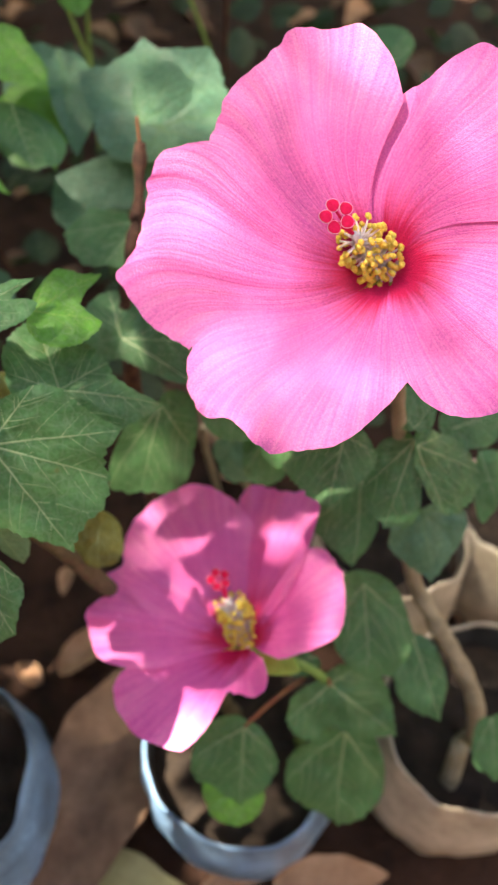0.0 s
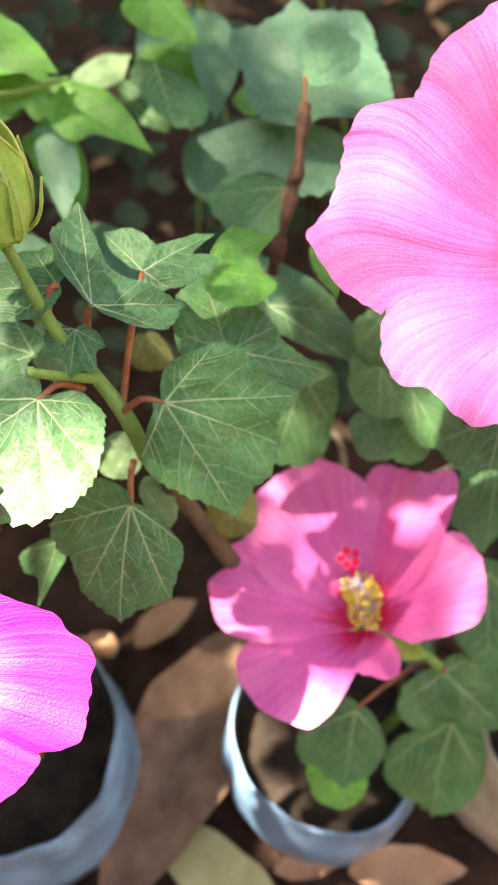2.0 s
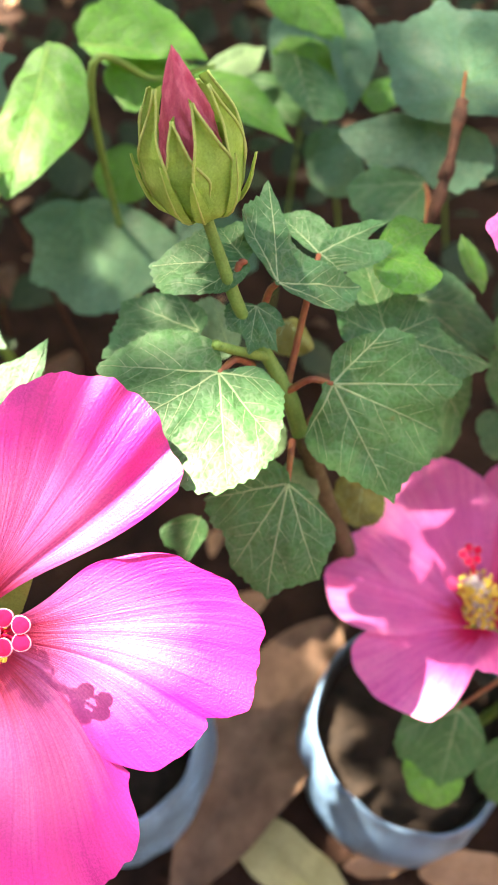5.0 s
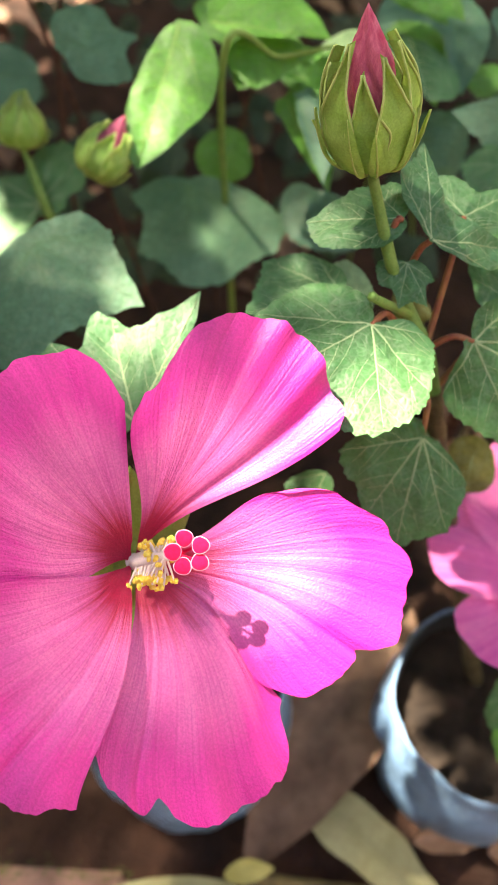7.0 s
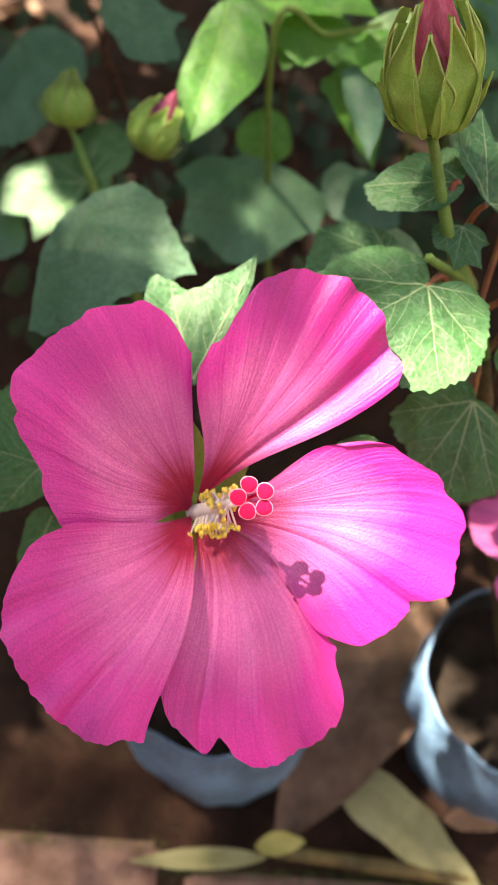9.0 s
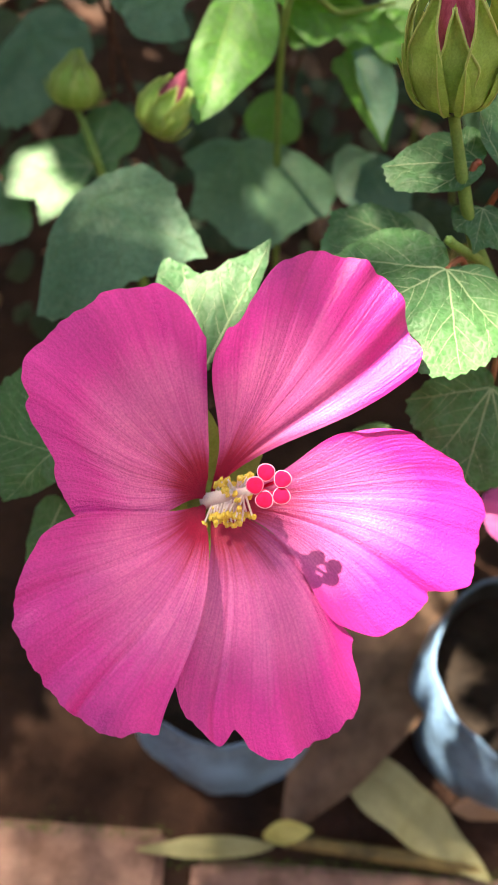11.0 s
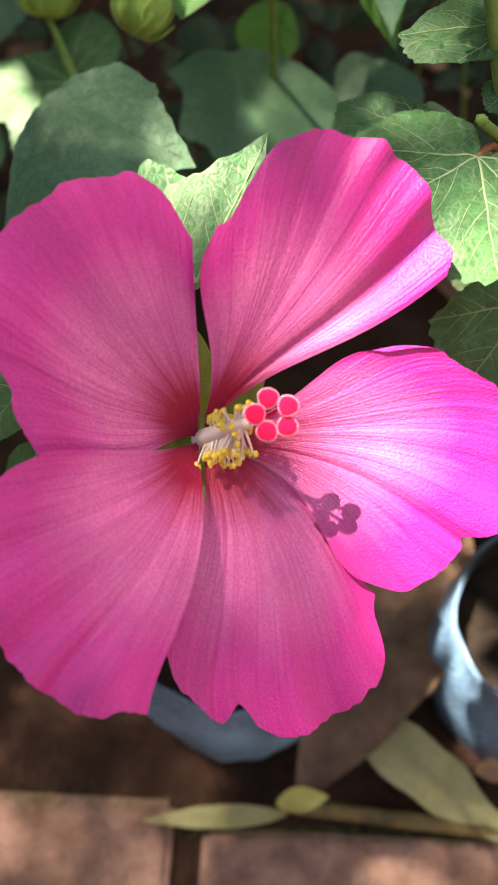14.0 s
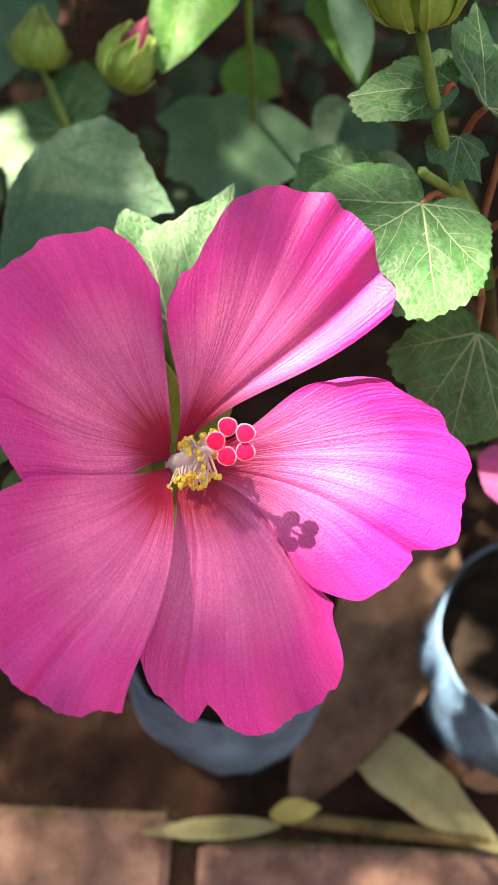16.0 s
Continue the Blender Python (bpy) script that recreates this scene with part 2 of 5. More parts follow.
def frame_from(axis, normal):
    """Columns: side, axis, normal."""
    y = Vector(axis).normalized()
    z = Vector(normal)
    z = (z - y * z.dot(y)).normalized()
    return Matrix((y.cross(z), y, z)).transposed()


def grid(bm, rows, closed=False, mat=0, uvs=None):
    """Faces between rows of points."""
    layer = bm.loops.layers.uv.verify() if uvs else None
    vs = [[bm.verts.new(p) for p in row] for row in rows]
    for i in range(len(vs) - 1):
        n = len(vs[i])
        for j in range(n if closed else n - 1):
            k = (j + 1) % n
            try:
                f = bm.faces.new((vs[i][j], vs[i][k], vs[i + 1][k], vs[i + 1][j]))
            except ValueError:
                continue
            f.material_index = mat
            if uvs:
                for lp, (a, c) in zip(f.loops, ((i, j), (i, j + 1), (i + 1, j + 1), (i + 1, j))):
                    lp[layer].uv = uvs(a, c)
    return vs


def curve_points(pts, n):
    """Smooth line through a few points."""
    p = [Vector(q) for q in pts]
    p = [p[0] * 2 - p[1]] + p + [p[-1] * 2 - p[-2]]
    out = []
    for i in range(1, len(p) - 2):
        for k in range(n):
            t = k / n
            a, b_, c_, d = p[i - 1], p[i], p[i + 1], p[i + 2]
            out.append(0.5 * ((2 * b_) + (c_ - a) * t + (2 * a - 5 * b_ + 4 * c_ - d) * t * t + (3 * b_ - a - 3 * c_ + d) * t ** 3))
    out.append(p[-2])
    return out


def tube(bm, pts, r0, r1, n=5, sides=8, knots=0.0, mat=0):
    line = curve_points(pts, n)
    rows, up = [], Vector((0.3, 0.9, 0.2))
    for i, q in enumerate(line):
        d = (line[min(i + 1, len(line) - 1)] - line[max(i - 1, 0)]).normalized()
        s = d.cross(up).normalized()
        u = s.cross(d)
        r = r0 + (r1 - r0) * i / (len(line) - 1)
        r *= 1 + knots * noise.noise(q * 140)
        rows.append([q + (s * math.cos(a) + u * math.sin(a)) * r for a in [2 * math.pi * k / sides for k in range(sides)]])
    vs = grid(bm, rows, True, mat)
    for ring in (vs[0], vs[-1]):
        bm.faces.new(ring).material_index = mat


def blob(bm, centre, r, mat=0, squash=(1, 1, 1), turn=None, sub=1):
    m4 = Matrix.Translation(centre) @ (turn or Matrix()).to_4x4() @ Matrix.Diagonal((*[r * s for s in squash], 1))
    for f in {f for v in bmesh.ops.create_icosphere(bm, subdivisions=sub, radius=1, matrix=m4)["verts"] for f in v.link_faces}:
        f.material_index = mat


def rim_of(margin, deg):
    """How far the blade reaches at a bearing, run smoothly round its margin; lobe tips stay pointed."""
    n = len(margin)
    for i in range(n):
        (a, ra, la), (c, rc, lc) = margin[i], margin[(i + 1) % n]
        c += 360 if i == n - 1 else 0
        d = deg + 360 if deg < a and i == n - 1 else deg
        if a <= d <= c:
            p, q = margin[i - 1], margin[(i + 2) % n]
            pd, qd = p[0] - (360 if i == 0 else 0), q[0] + (360 if i >= n - 2 else 0)
            if i == n - 1:
                qd = margin[1][0] + 360
            w = (rc - ra) / (c - a)
            m0 = 1.7 * w if la else 0.5 * w + 0.5 * (ra - p[1]) / max(a - pd, 1)
            m1 = 1.7 * w if lc else 0.5 * w + 0.5 * (q[1] - rc) / max(qd - c, 1)
            t, h = (d - a) / (c - a), c - a
            return max(0.03, (2 * t ** 3 - 3 * t * t + 1) * ra + (t ** 3 - 2 * t * t + t) * h * m0 + (3 * t * t - 2 * t ** 3) * rc + (t ** 3 - t * t) * h * m1)
    return margin[0][1]


VEINS = {}


def leaf_of(plant, base, tip, normal, margin, fold, droop, material, node=None, fine=False):
    """A leaf blade: rings out from the stalk, folded, drooping and puckered, with a toothed margin and raised veins.
    margin: bearing from the tip's axis, reach in blade lengths, and 1 where a lobe ends."""
    base, tip = Vector(base), Vector(tip)
    size = (tip - base).length
    fr = frame_from(tip - base, normal)
    seed = Vector((base.x * 31, base.y * 37, base.z * 41))
    fr_ = math.tan(radians(fold))
    palmate = plant != climber
    lobes = [q[0] for q in margin if q[2]] if palmate else [0]
    teeth = (5 if fine else 4) if palmate else 0

    def surf(x, y, lift=0.0):
        s = math.hypot(x, y)
        z = -abs(x) * fr_ - droop * y * abs(y) + droop * 0.5 * max(y, 0)
        z += 0.05 * noise.noise(seed + Vector((x * 2.6, y * 2.6, 0))) + 0.024 * noise.noise(seed + Vector((x * 7, y * 7, 5)))
        if fine:
            z += 0.012 * noise.noise(seed + Vector((x * 17, y * 17, 9)))
        if palmate:
            deg = math.degrees(math.atan2(x, y)) if s else 0
            near = min(min(abs(deg - q), 360 - abs(deg - q)) for q in lobes)
            z += 0.050 * min(near / 16.0, 1.0) * s * max(0.0, 1.3 - s)
            z += 0.012 * abs(math.sin(11 * s - near * 0.055)) * min(1.0, s * 3)
        else:
            z += 0.016 * abs(math.sin(y * 11 - abs(x) * 7)) * min(1, abs(x) * 8) + 0.03 * min(1, abs(x) * 9)
        return base + fr @ Vector((x, y, z + lift)) * size

    def spot(deg, s):
        a = radians(deg)
        r = rim_of(margin, deg) * s
        if teeth and s > 0.85:
            saw = (deg * teeth / 30.0 + 1.3 * noise.noise(seed + Vector((deg * 0.05, 0, 0)))) % 1.0
            bite = 0.050 + 0.034 * noise.noise(seed + Vector((deg * 0.07, 7, 0)))
            r *= 1 + bite * (saw - 0.5) * min(1, (180 - abs(deg)) / 40) * (s - 0.85) / 0.15
        return math.sin(a) * r, math.cos(a) * r

    bm = bmesh.new()
    nphi, nr = (144, 14) if fine else (96, 9)
    grid(bm, [[surf(*spot(-180 + 360 * j / nphi, max(i, 0.02) / nr)) for j in range(nphi + 1)] for i in range(nr + 1)])

    def vein(pts, wide):
        """A tapering ridge along points of the blade."""
        n = len(pts)
        left, mid, right = [], [], []
        for i, (x, y) in enumerate(pts):
            (x0, y0), (x1, y1) = pts[max(i - 1, 0)], pts[min(i + 1, n - 1)]
            ln = math.hypot(x1 - x0, y1 - y0) or 1
            w = wide * (1.05 - 0.8 * i / (n - 1)) / ln
            ox, oy = -(y1 - y0) * w, (x1 - x0) * w
            left.append(surf(x + ox, y + oy, 0.002))
            mid.append(surf(x, y, 0.002 + wide * 0.8))
            right.append(surf(x - ox, y - oy, 0.002))
        grid(bm, [left, mid, right], mat=1)

    def side_vein(x, y, bearing, bend_, wide, stop):
        """A branch vein that runs on until it nears the margin or the next main vein's share."""
        pts, b_ = [(x, y)], bearing
        for k in range(26):
            x, y = x + 0.034 * math.sin(radians(b_)), y + 0.034 * math.cos(radians(b_))
            b_ += bend_
            deg = math.degrees(math.atan2(x, y))
            if math.hypot(x, y) > rim_of(margin, deg) * 0.95 or stop(deg):
                break
            pts.append((x, y))
        if len(pts) > 2:
            vein(pts, wide)

    if palmate:
        for i, q in enumerate(lobes):
            sway = 3.0 * noise.noise(seed + Vector((q, 0, 0)))
            vein([spot(q + sway * math.sin(3.1 * k / 12), 0.01 + 0.95 * k / 12) for k in range(13)], 0.0088 if fine else 0.0086)
            low = (lobes[i - 1] + q) / 2 if i else q - 60
            high = (lobes[i + 1] + q) / 2 if i < len(lobes) - 1 else q + 60
            for k in range(1, 5):
                s0 = 0.06 + k * 0.17 + 0.11 * noise.noise(seed + Vector((k, q, 0)))
                for sgn in (-1, 1):
                    x, y = spot(q + sway * math.sin(3.1 * s0), s0 + 0.03 * sgn)
                    side_vein(x, y, q + sgn * (44 + 14 * noise.noise(seed + Vector((k, q, 4)))), -sgn * 1.6, 0.0028, lambda d: not low <= d <= high)
    else:
        vein([spot(0, 0.01 + 0.95 * k / 12) for k in range(13)], 0.010)
        for k in range(1, 7):
            for sgn in (-1, 1):
                side_vein(0, 0.02 + 0.13 * k + 0.02 * sgn, sgn * 54, -sgn * 2.6, 0.004, lambda d: False)
    bm.normal_update()
    ob = part("leaf", bm, [material, VEINS.get(material.name, vein_pale)], plant)
    if node:
        bm = bmesh.new()
        nd = Vector(node)
        midp = (nd + base) / 2 + Vector((0, 0, 0.004))
        tube(bm, [nd, midp, base + fr.col[2] * -0.0004], 0.0012, 0.0009, 5, 7)
        part("petiole", bm, red_stalk, ob, "reddish leaf stalk")
    return ob


VEINS.update(leaf_blue=vein_dark, leaf_lime=vein_lime)


# ---- ground ----
bm = bmesh.new()
xs = [-60, -8, -3, -1.5] + [-0.9 + 0.03 * i for i in range(61)] + [1.5, 3, 8, 60]
ys = [-60, -8, -2, -0.6] + [-0.35 + 0.03 * i for i in range(70)] + [2.6, 4, 9, 60]


def ground_z(x, y):
    near = 1.0 if abs(x) < 1 and abs(y) < 2 else 0.0
    dip = -0.012 + 0.009 * noise.noise(Vector((x * 14, y * 14, 0))) + 0.004 * noise.noise(Vector((x * 50, y * 50, 3)))
    return dip * near - 0.02 * (1 - near)


grid(bm, [[Vector((x, y, ground_z(x, y))) for x in xs] for y in ys])
ground = tagged(mesh_object("ground", bm, earth), "dark damp bare earth strewn with litter", "ground", kind="structure")

# unseen walls added round the garden to cut off low skylight
wall_mat = plain("unseen_wall_plaster", (0.24, 0.20, 0.16), (0.38, 0.32, 0.26), 3.0, 0.9, 0.5, 0.01)
for word, x, y, sx, sy in (("south", 0, -1.7, 5.0, 0.2), ("north", 0, 3.6, 5.0, 0.2), ("west", -2.4, 0.95, 0.2, 5.1), ("east", 2.4, 0.95, 0.2, 5.1)):
    bm = bmesh.new()
    bmesh.ops.create_cube(bm, size=1, matrix=Matrix.Translation((x, y, 1.2)) @ Matrix.Diagonal((sx, sy, 2.5, 1)))
    tagged(mesh_object("unseen_wall_" + word, bm, wall_mat, smooth=False), "brown plaster wall added out of view to block skylight", "wall", kind="structure")


# ---- grow bags ----
def grow_bag(label, x, y, r, rim, cloth, cuff, seed, bulge=1.06):
    t = thing("grow_bag", label, "plant pot", "grow bags")
    t.location = (x, y, 0)
    n = 72
    sd = Vector((seed, seed * 2, 0))

    def ring(rad, z, wob, zwob=0.0):
        out = []
        for k in range(n):
            a = 2 * math.pi * k / n
            d = Vector((math.cos(a), math.sin(a), 0))
            q = 1 + wob * noise.noise(sd + d * 1.3) + wob * 0.5 * noise.noise(sd + d * 3.7 + Vector((0, 0, z * 8)))
            out.append(Vector((d.x * rad * q, d.y * rad * q, z + zwob * noise.noise(sd + d * 2.2))))
        return out

    def wrap(rows, name, mat, label_=""):
        b2 = bmesh.new()
        grid(b2, rows, True, uvs=lambda i, j: (j / n, i / max(len(rows) - 1, 1)))
        return part(name, b2, mat, t, label_)

    w = 0.085
    wrap([ring(r * 0.92 * bulge, -0.015, w), ring(r * bulge, 0.012, w), ring(r * 1.03 * bulge, rim * 0.4, w), ring(r * (bulge + 0.5) / 1.5, rim * 0.75, w), ring(r * 1.005, rim - 0.006, w, 0.012)], "bag", cloth)
    wrap([ring(r * 1.02, rim - cuff, w, 0.012), ring(r * 1.03, rim - cuff * 0.5, w, 0.012), ring(r * 1.012, rim - 0.002, w, 0.012), ring(r * 0.998, rim, w, 0.012), ring(r * 0.985, rim - 0.002, w, 0.012), ring(r * 0.975, rim - 0.008, w, 0.012)], "cuff", cloth, "turned-down rim")
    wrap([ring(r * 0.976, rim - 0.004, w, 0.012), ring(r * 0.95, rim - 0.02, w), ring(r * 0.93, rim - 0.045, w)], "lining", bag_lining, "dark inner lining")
    b2 = bmesh.new()
    rows = []
    for i in range(13):
        row = []
        for p in ring(r * 0.97 * i / 12 + 1e-4, 0, w):
            row.append(Vector((p.x, p.y, rim - 0.024 + 0.006 * noise.noise(Vector((p.x * 60 + seed, p.y * 60, 0))) + 0.003 * noise.noise(Vector((p.x * 190, p.y * 190, seed))))))
        rows.append(row)
    grid(b2, rows, True)
    part("soil", b2, soil, t, "dark potting soil")
    return t


grow_bag("blue woven plastic grow bag with soil", -0.1775, 0.1197, 0.0575, 0.090, woven_blue, 0.022, 3.1, 1.09)
grow_bag("pale blue woven grow bag holding a hibiscus", -0.004, 0.1448, 0.0569, 0.088, woven_blue, 0.012, 8.4)
grow_bag("dirty white woven grow bag behind the others", 0.098, 0.281, 0.050, 0.090, woven_white, 0.012, 2.2)
grow_bag("grubby white grow bag in the back row", 0.196, 0.300, 0.050, 0.090, woven_white, 0.012, 6.6)
grow_bag("dirty white woven grow bag with soil", 0.129, 0.1529, 0.0545, 0.100, woven_white, 0.016, 5.7)

# ---- plants ----
main_plant = thing("hibiscus_plant", "green hibiscus shrub with lobed leaves and reddish stalks", "plant")
bm = bmesh.new()
tube(bm, [(-0.005, 0.165, 0.05), (-0.035, 0.168, 0.15), (-0.0677, 0.157, 0.262), (-0.0863, 0.1445, 0.3335)], 0.0052, 0.0030, 8, 10, 0.25)
part("stem", bm, bark, main_plant, "brown woody stem")
bm = bmesh.new()
tube(bm, [(-0.0863, 0.1445, 0.3335), (-0.0921, 0.1475, 0.350), (-0.1023, 0.152, 0.366), (-0.108, 0.151, 0.380), (-0.117, 0.156, 0.404)], 0.0029, 0.0015, 7, 10, 0.1)
part("stem", bm, green_stem, main_plant, "fresh green upper stem")
bm = bmesh.new()
tube(bm, [(-0.0985, 0.1505, 0.3605), (-0.106, 0.1425, 0.370), (-0.1115, 0.137, 0.377)], 0.0016, 0.0013, 5, 8, 0.1)
blob(bm, (-0.1117, 0.1368, 0.3775), 0.0017)
part("twig", bm, green_stem, main_plant, "cut green side twig")
near_plant = thing("hibiscus_plant", "hibiscus shrub carrying the large open flower", "plant")
rear_plant = thing("hibiscus_plant", "shaded blue-green hibiscus shrub behind the others", "plant")
climber = thing("climber", "bright green climber with heart-shaped leaves", "plant")
side_plant = thing("hibiscus_plant", "hibiscus shrub with crinkled leaves and woody branch", "plant")
middle_plant = thing("hibiscus_plant", "low hibiscus plant growing in a grow bag", "plant")

bm = bmesh.new()
tube(bm, [(-0.17, 0.12, 0.06), (-0.178, 0.115, 0.16), (-0.172, 0.095, 0.26), (-0.172, 0.068, 0.326)], 0.0045, 0.0018, 8, 8, 0.2)
part("stem", bm, green_stem, near_plant)
bm = bmesh.new()
tube(bm, [(-0.05, 0.27, -0.01), (-0.055, 0.25, 0.15), (-0.052, 0.240, 0.30), (-0.0474, 0.2423, 0.3433), (-0.043, 0.258, 0.36), (-0.0414, 0.2728, 0.3786)], 0.0034, 0.0021, 12, 9, 0.8)
blob(bm, (-0.0414, 0.2728, 0.3786), 0.0027, 0, (1, 1, 0.8))
blob(bm, (-0.0440, 0.2560, 0.3590), 0.0029, 0, (1, 0.9, 1.2))
part("stem", bm, knotty, rear_plant, "brown woody stem cut at the top")
bm = bmesh.new()
tube(bm, [(-0.0414, 0.2728, 0.3786), (-0.0418, 0.275, 0.383), (-0.042, 0.2775, 0.388)], 0.0007, 0.0006, 4, 6)
part("petiole", bm, red_stalk, rear_plant)
bm = bmesh.new()
tube(bm, [(-0.25, 0.33, -0.01), (-0.262, 0.31, 0.12), (-0.272, 0.29, 0.22), (-0.277, 0.277, 0.284), (-0.29, 0.295, 0.297), (-0.2958, 0.3008, 0.303)], 0.004, 0.0012, 7, 8, 0.2)
part("stem", bm, green_stem, rear_plant)
bm = bmesh.new()
tube(bm, [(0.125, 0.15, 0.06), (0.124, 0.14, 0.105), (0.113, 0.1477, 0.1528), (0.0897, 0.1661, 0.1925), (0.078, 0.1764, 0.2132), (0.066, 0.185, 0.26), (0.052, 0.184, 0.34), (0.044, 0.184, 0.385)], 0.0058, 0.0022, 8, 10, 0.35)
part("stem", bm, pale_bark, side_plant, "pale woody branch")
bm = bmesh.new()
tube(bm, [(0.030, 0.150, 0.055), (0.034, 0.146, 0.12), (0.036, 0.138, 0.187), (0.012, 0.142, 0.21), (-0.002, 0.141, 0.222)], 0.0032, 0.0016, 8, 8, 0.2)
part("stem", bm, green_stem, middle_plant)
bm = bmesh.new()
tube(bm, [(-0.02, 0.36, -0.01), (-0.0284, 0.2984, 0.1739), (-0.012, 0.285, 0.170), (-0.0041, 0.279, 0.1587), (0.01, 0.27, 0.08)], 0.0022, 0.0016, 8, 7, 0.2)
part("stem", bm, pale_bark, climber, "bent pale runner")
bm = bmesh.new()
tube(bm, [(-0.20, 0.40, -0.01), (-0.195, 0.34, 0.20), (-0.184, 0.276, 0.372), (-0.165, 0.305, 0.36), (-0.142, 0.32, 0.36)], 0.0022, 0.0009, 8, 7, 0.2)
part("stem", bm, green_stem, climber)

undergrowth = thing("undergrowth", "thin green and brown stems of weeds in the shade", "plant")
for foot, mid_, head, mat_, r_ in (
    ((-0.058, 0.594, -0.010), (-0.115, 0.524, 0.320), (-0.151, 0.554, 0.400), green_stem, 0.0016),
    ((-0.130, 0.572, -0.010), (-0.104, 0.532, 0.326), (-0.085, 0.532, 0.406), green_stem, 0.0013),
    ((0.044, 0.625, -0.010), (-0.036, 0.545, 0.311), (-0.087, 0.585, 0.391), green_stem, 0.0016),
    ((-0.026, 0.653, -0.010), (-0.016, 0.573, 0.295), (-0.007, 0.613, 0.375), knotty, 0.0022),
    ((-0.246, 0.404, -0.010), (-0.303, 0.374, 0.322), (-0.339, 0.364, 0.402), knotty, 0.0016),
    ((-0.330, 0.415, -0.010), (-0.297, 0.365, 0.302), (-0.273, 0.375, 0.382), knotty, 0.0018),
    ((-0.180, 0.550, -0.010), (-0.222, 0.480, 0.279), (-0.248, 0.510, 0.359), knotty, 0.0015),
    ((-0.239, 0.449, -0.010), (-0.199, 0.389, 0.269), (-0.170, 0.409, 0.349), knotty, 0.0014),
):
    bm = bmesh.new()
    tube(bm, [foot, mid_, head], r_, r_ * 0.6, 8, 7, 0.3)
    part("stem", bm, mat_, undergrowth)

# low foliage under and behind the shrubs, its shade painted in as darkened green
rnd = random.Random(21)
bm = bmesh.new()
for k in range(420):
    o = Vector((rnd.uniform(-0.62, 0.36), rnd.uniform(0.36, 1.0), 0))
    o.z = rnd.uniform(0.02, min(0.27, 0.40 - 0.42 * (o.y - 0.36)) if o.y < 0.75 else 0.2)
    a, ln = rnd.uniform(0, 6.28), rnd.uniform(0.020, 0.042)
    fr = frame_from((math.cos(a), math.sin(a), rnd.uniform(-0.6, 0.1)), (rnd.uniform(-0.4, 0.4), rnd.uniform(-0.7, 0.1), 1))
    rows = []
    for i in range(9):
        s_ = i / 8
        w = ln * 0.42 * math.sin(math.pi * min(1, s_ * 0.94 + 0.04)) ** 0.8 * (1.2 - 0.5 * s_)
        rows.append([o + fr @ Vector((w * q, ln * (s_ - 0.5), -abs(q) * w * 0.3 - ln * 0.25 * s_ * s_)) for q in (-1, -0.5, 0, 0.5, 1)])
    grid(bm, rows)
part("foliage", bm, leaf_shaded, undergrowth)["kind"] = "stuff"

# leaves of the plant with the bud
leaf_of(main_plant, (-0.0783, 0.1451, 0.3578), (-0.0553, 0.1255, 0.3287), (0.1699, -0.7496, 0.6397), ((-168, 0.08, 0), (-148, 0.23, 0), (-122, 0.40, 0), (-108, 0.55, 1), (-91, 0.66, 0), (-76, 0.74, 0), (-61, 0.96, 1), (-50, 0.82, 0), (-37, 0.90, 1), (-23, 0.94, 0), (-12, 0.91, 0), (0, 1.00, 1), (11, 0.78, 0), (28, 0.63, 0), (54, 0.44, 1), (63, 0.25, 0), (121, 0.08, 0)), 3, 0.03, leaf, node=(-0.0921, 0.1465, 0.3501), fine=True)
leaf_of(main_plant, (-0.1107, 0.1338, 0.3697), (-0.1031, 0.1005, 0.3610), (0.0770, -0.2359, 0.9687), ((-109, 0.09, 0), (-99, 0.29, 0), (-77, 0.47, 1), (-53, 0.61, 0), (-33, 0.76, 1), (-12, 0.92, 0), (0, 1.00, 1), (15, 1.01, 0), (35, 0.95, 0), (60, 0.87, 1), (82, 0.88, 0), (98, 0.99, 1), (112, 0.78, 0), (133, 0.60, 0), (154, 0.41, 0)), 4, 0.05, leaf, node=(-0.1029, 0.1484, 0.3584), fine=True)
leaf_of(main_plant, (-0.0883, 0.1264, 0.3310), (-0.0907, 0.0997, 0.3020), (-0.0050, -0.7360, 0.6770), ((-91, 0.10, 0), (-66, 0.30, 0), (-57, 0.51, 1), (-36, 0.70, 0), (-27, 0.85, 1), (-12, 0.86, 0), (0, 1.00, 1), (14, 0.88, 0), (22, 0.86, 1), (39, 0.68, 0), (52, 0.70, 0), (68, 0.68, 1), (90, 0.46, 0), (124, 0.33, 0), (148, 0.17, 0)), 5, 0.08, leaf, node=(-0.0885, 0.1380, 0.3373), fine=True)
leaf_of(main_plant, (-0.0972, 0.1545, 0.3863), (-0.1035, 0.1799, 0.4022), (0.3506, -0.4308, 0.8315), ((-42, 0.14, 0), (-36, 0.42, 0), (-24, 0.74, 1), (-7, 0.84, 0), (0, 1.00, 1), (7, 0.71, 0), (15, 0.51, 0), (39, 0.39, 0), (73, 0.57, 0), (91, 0.86, 1), (112, 0.68, 1), (122, 0.40, 0), (131, 0.16, 0)), 3, 0.03, leaf, node=(-0.1023, 0.1592, 0.3666), fine=True)
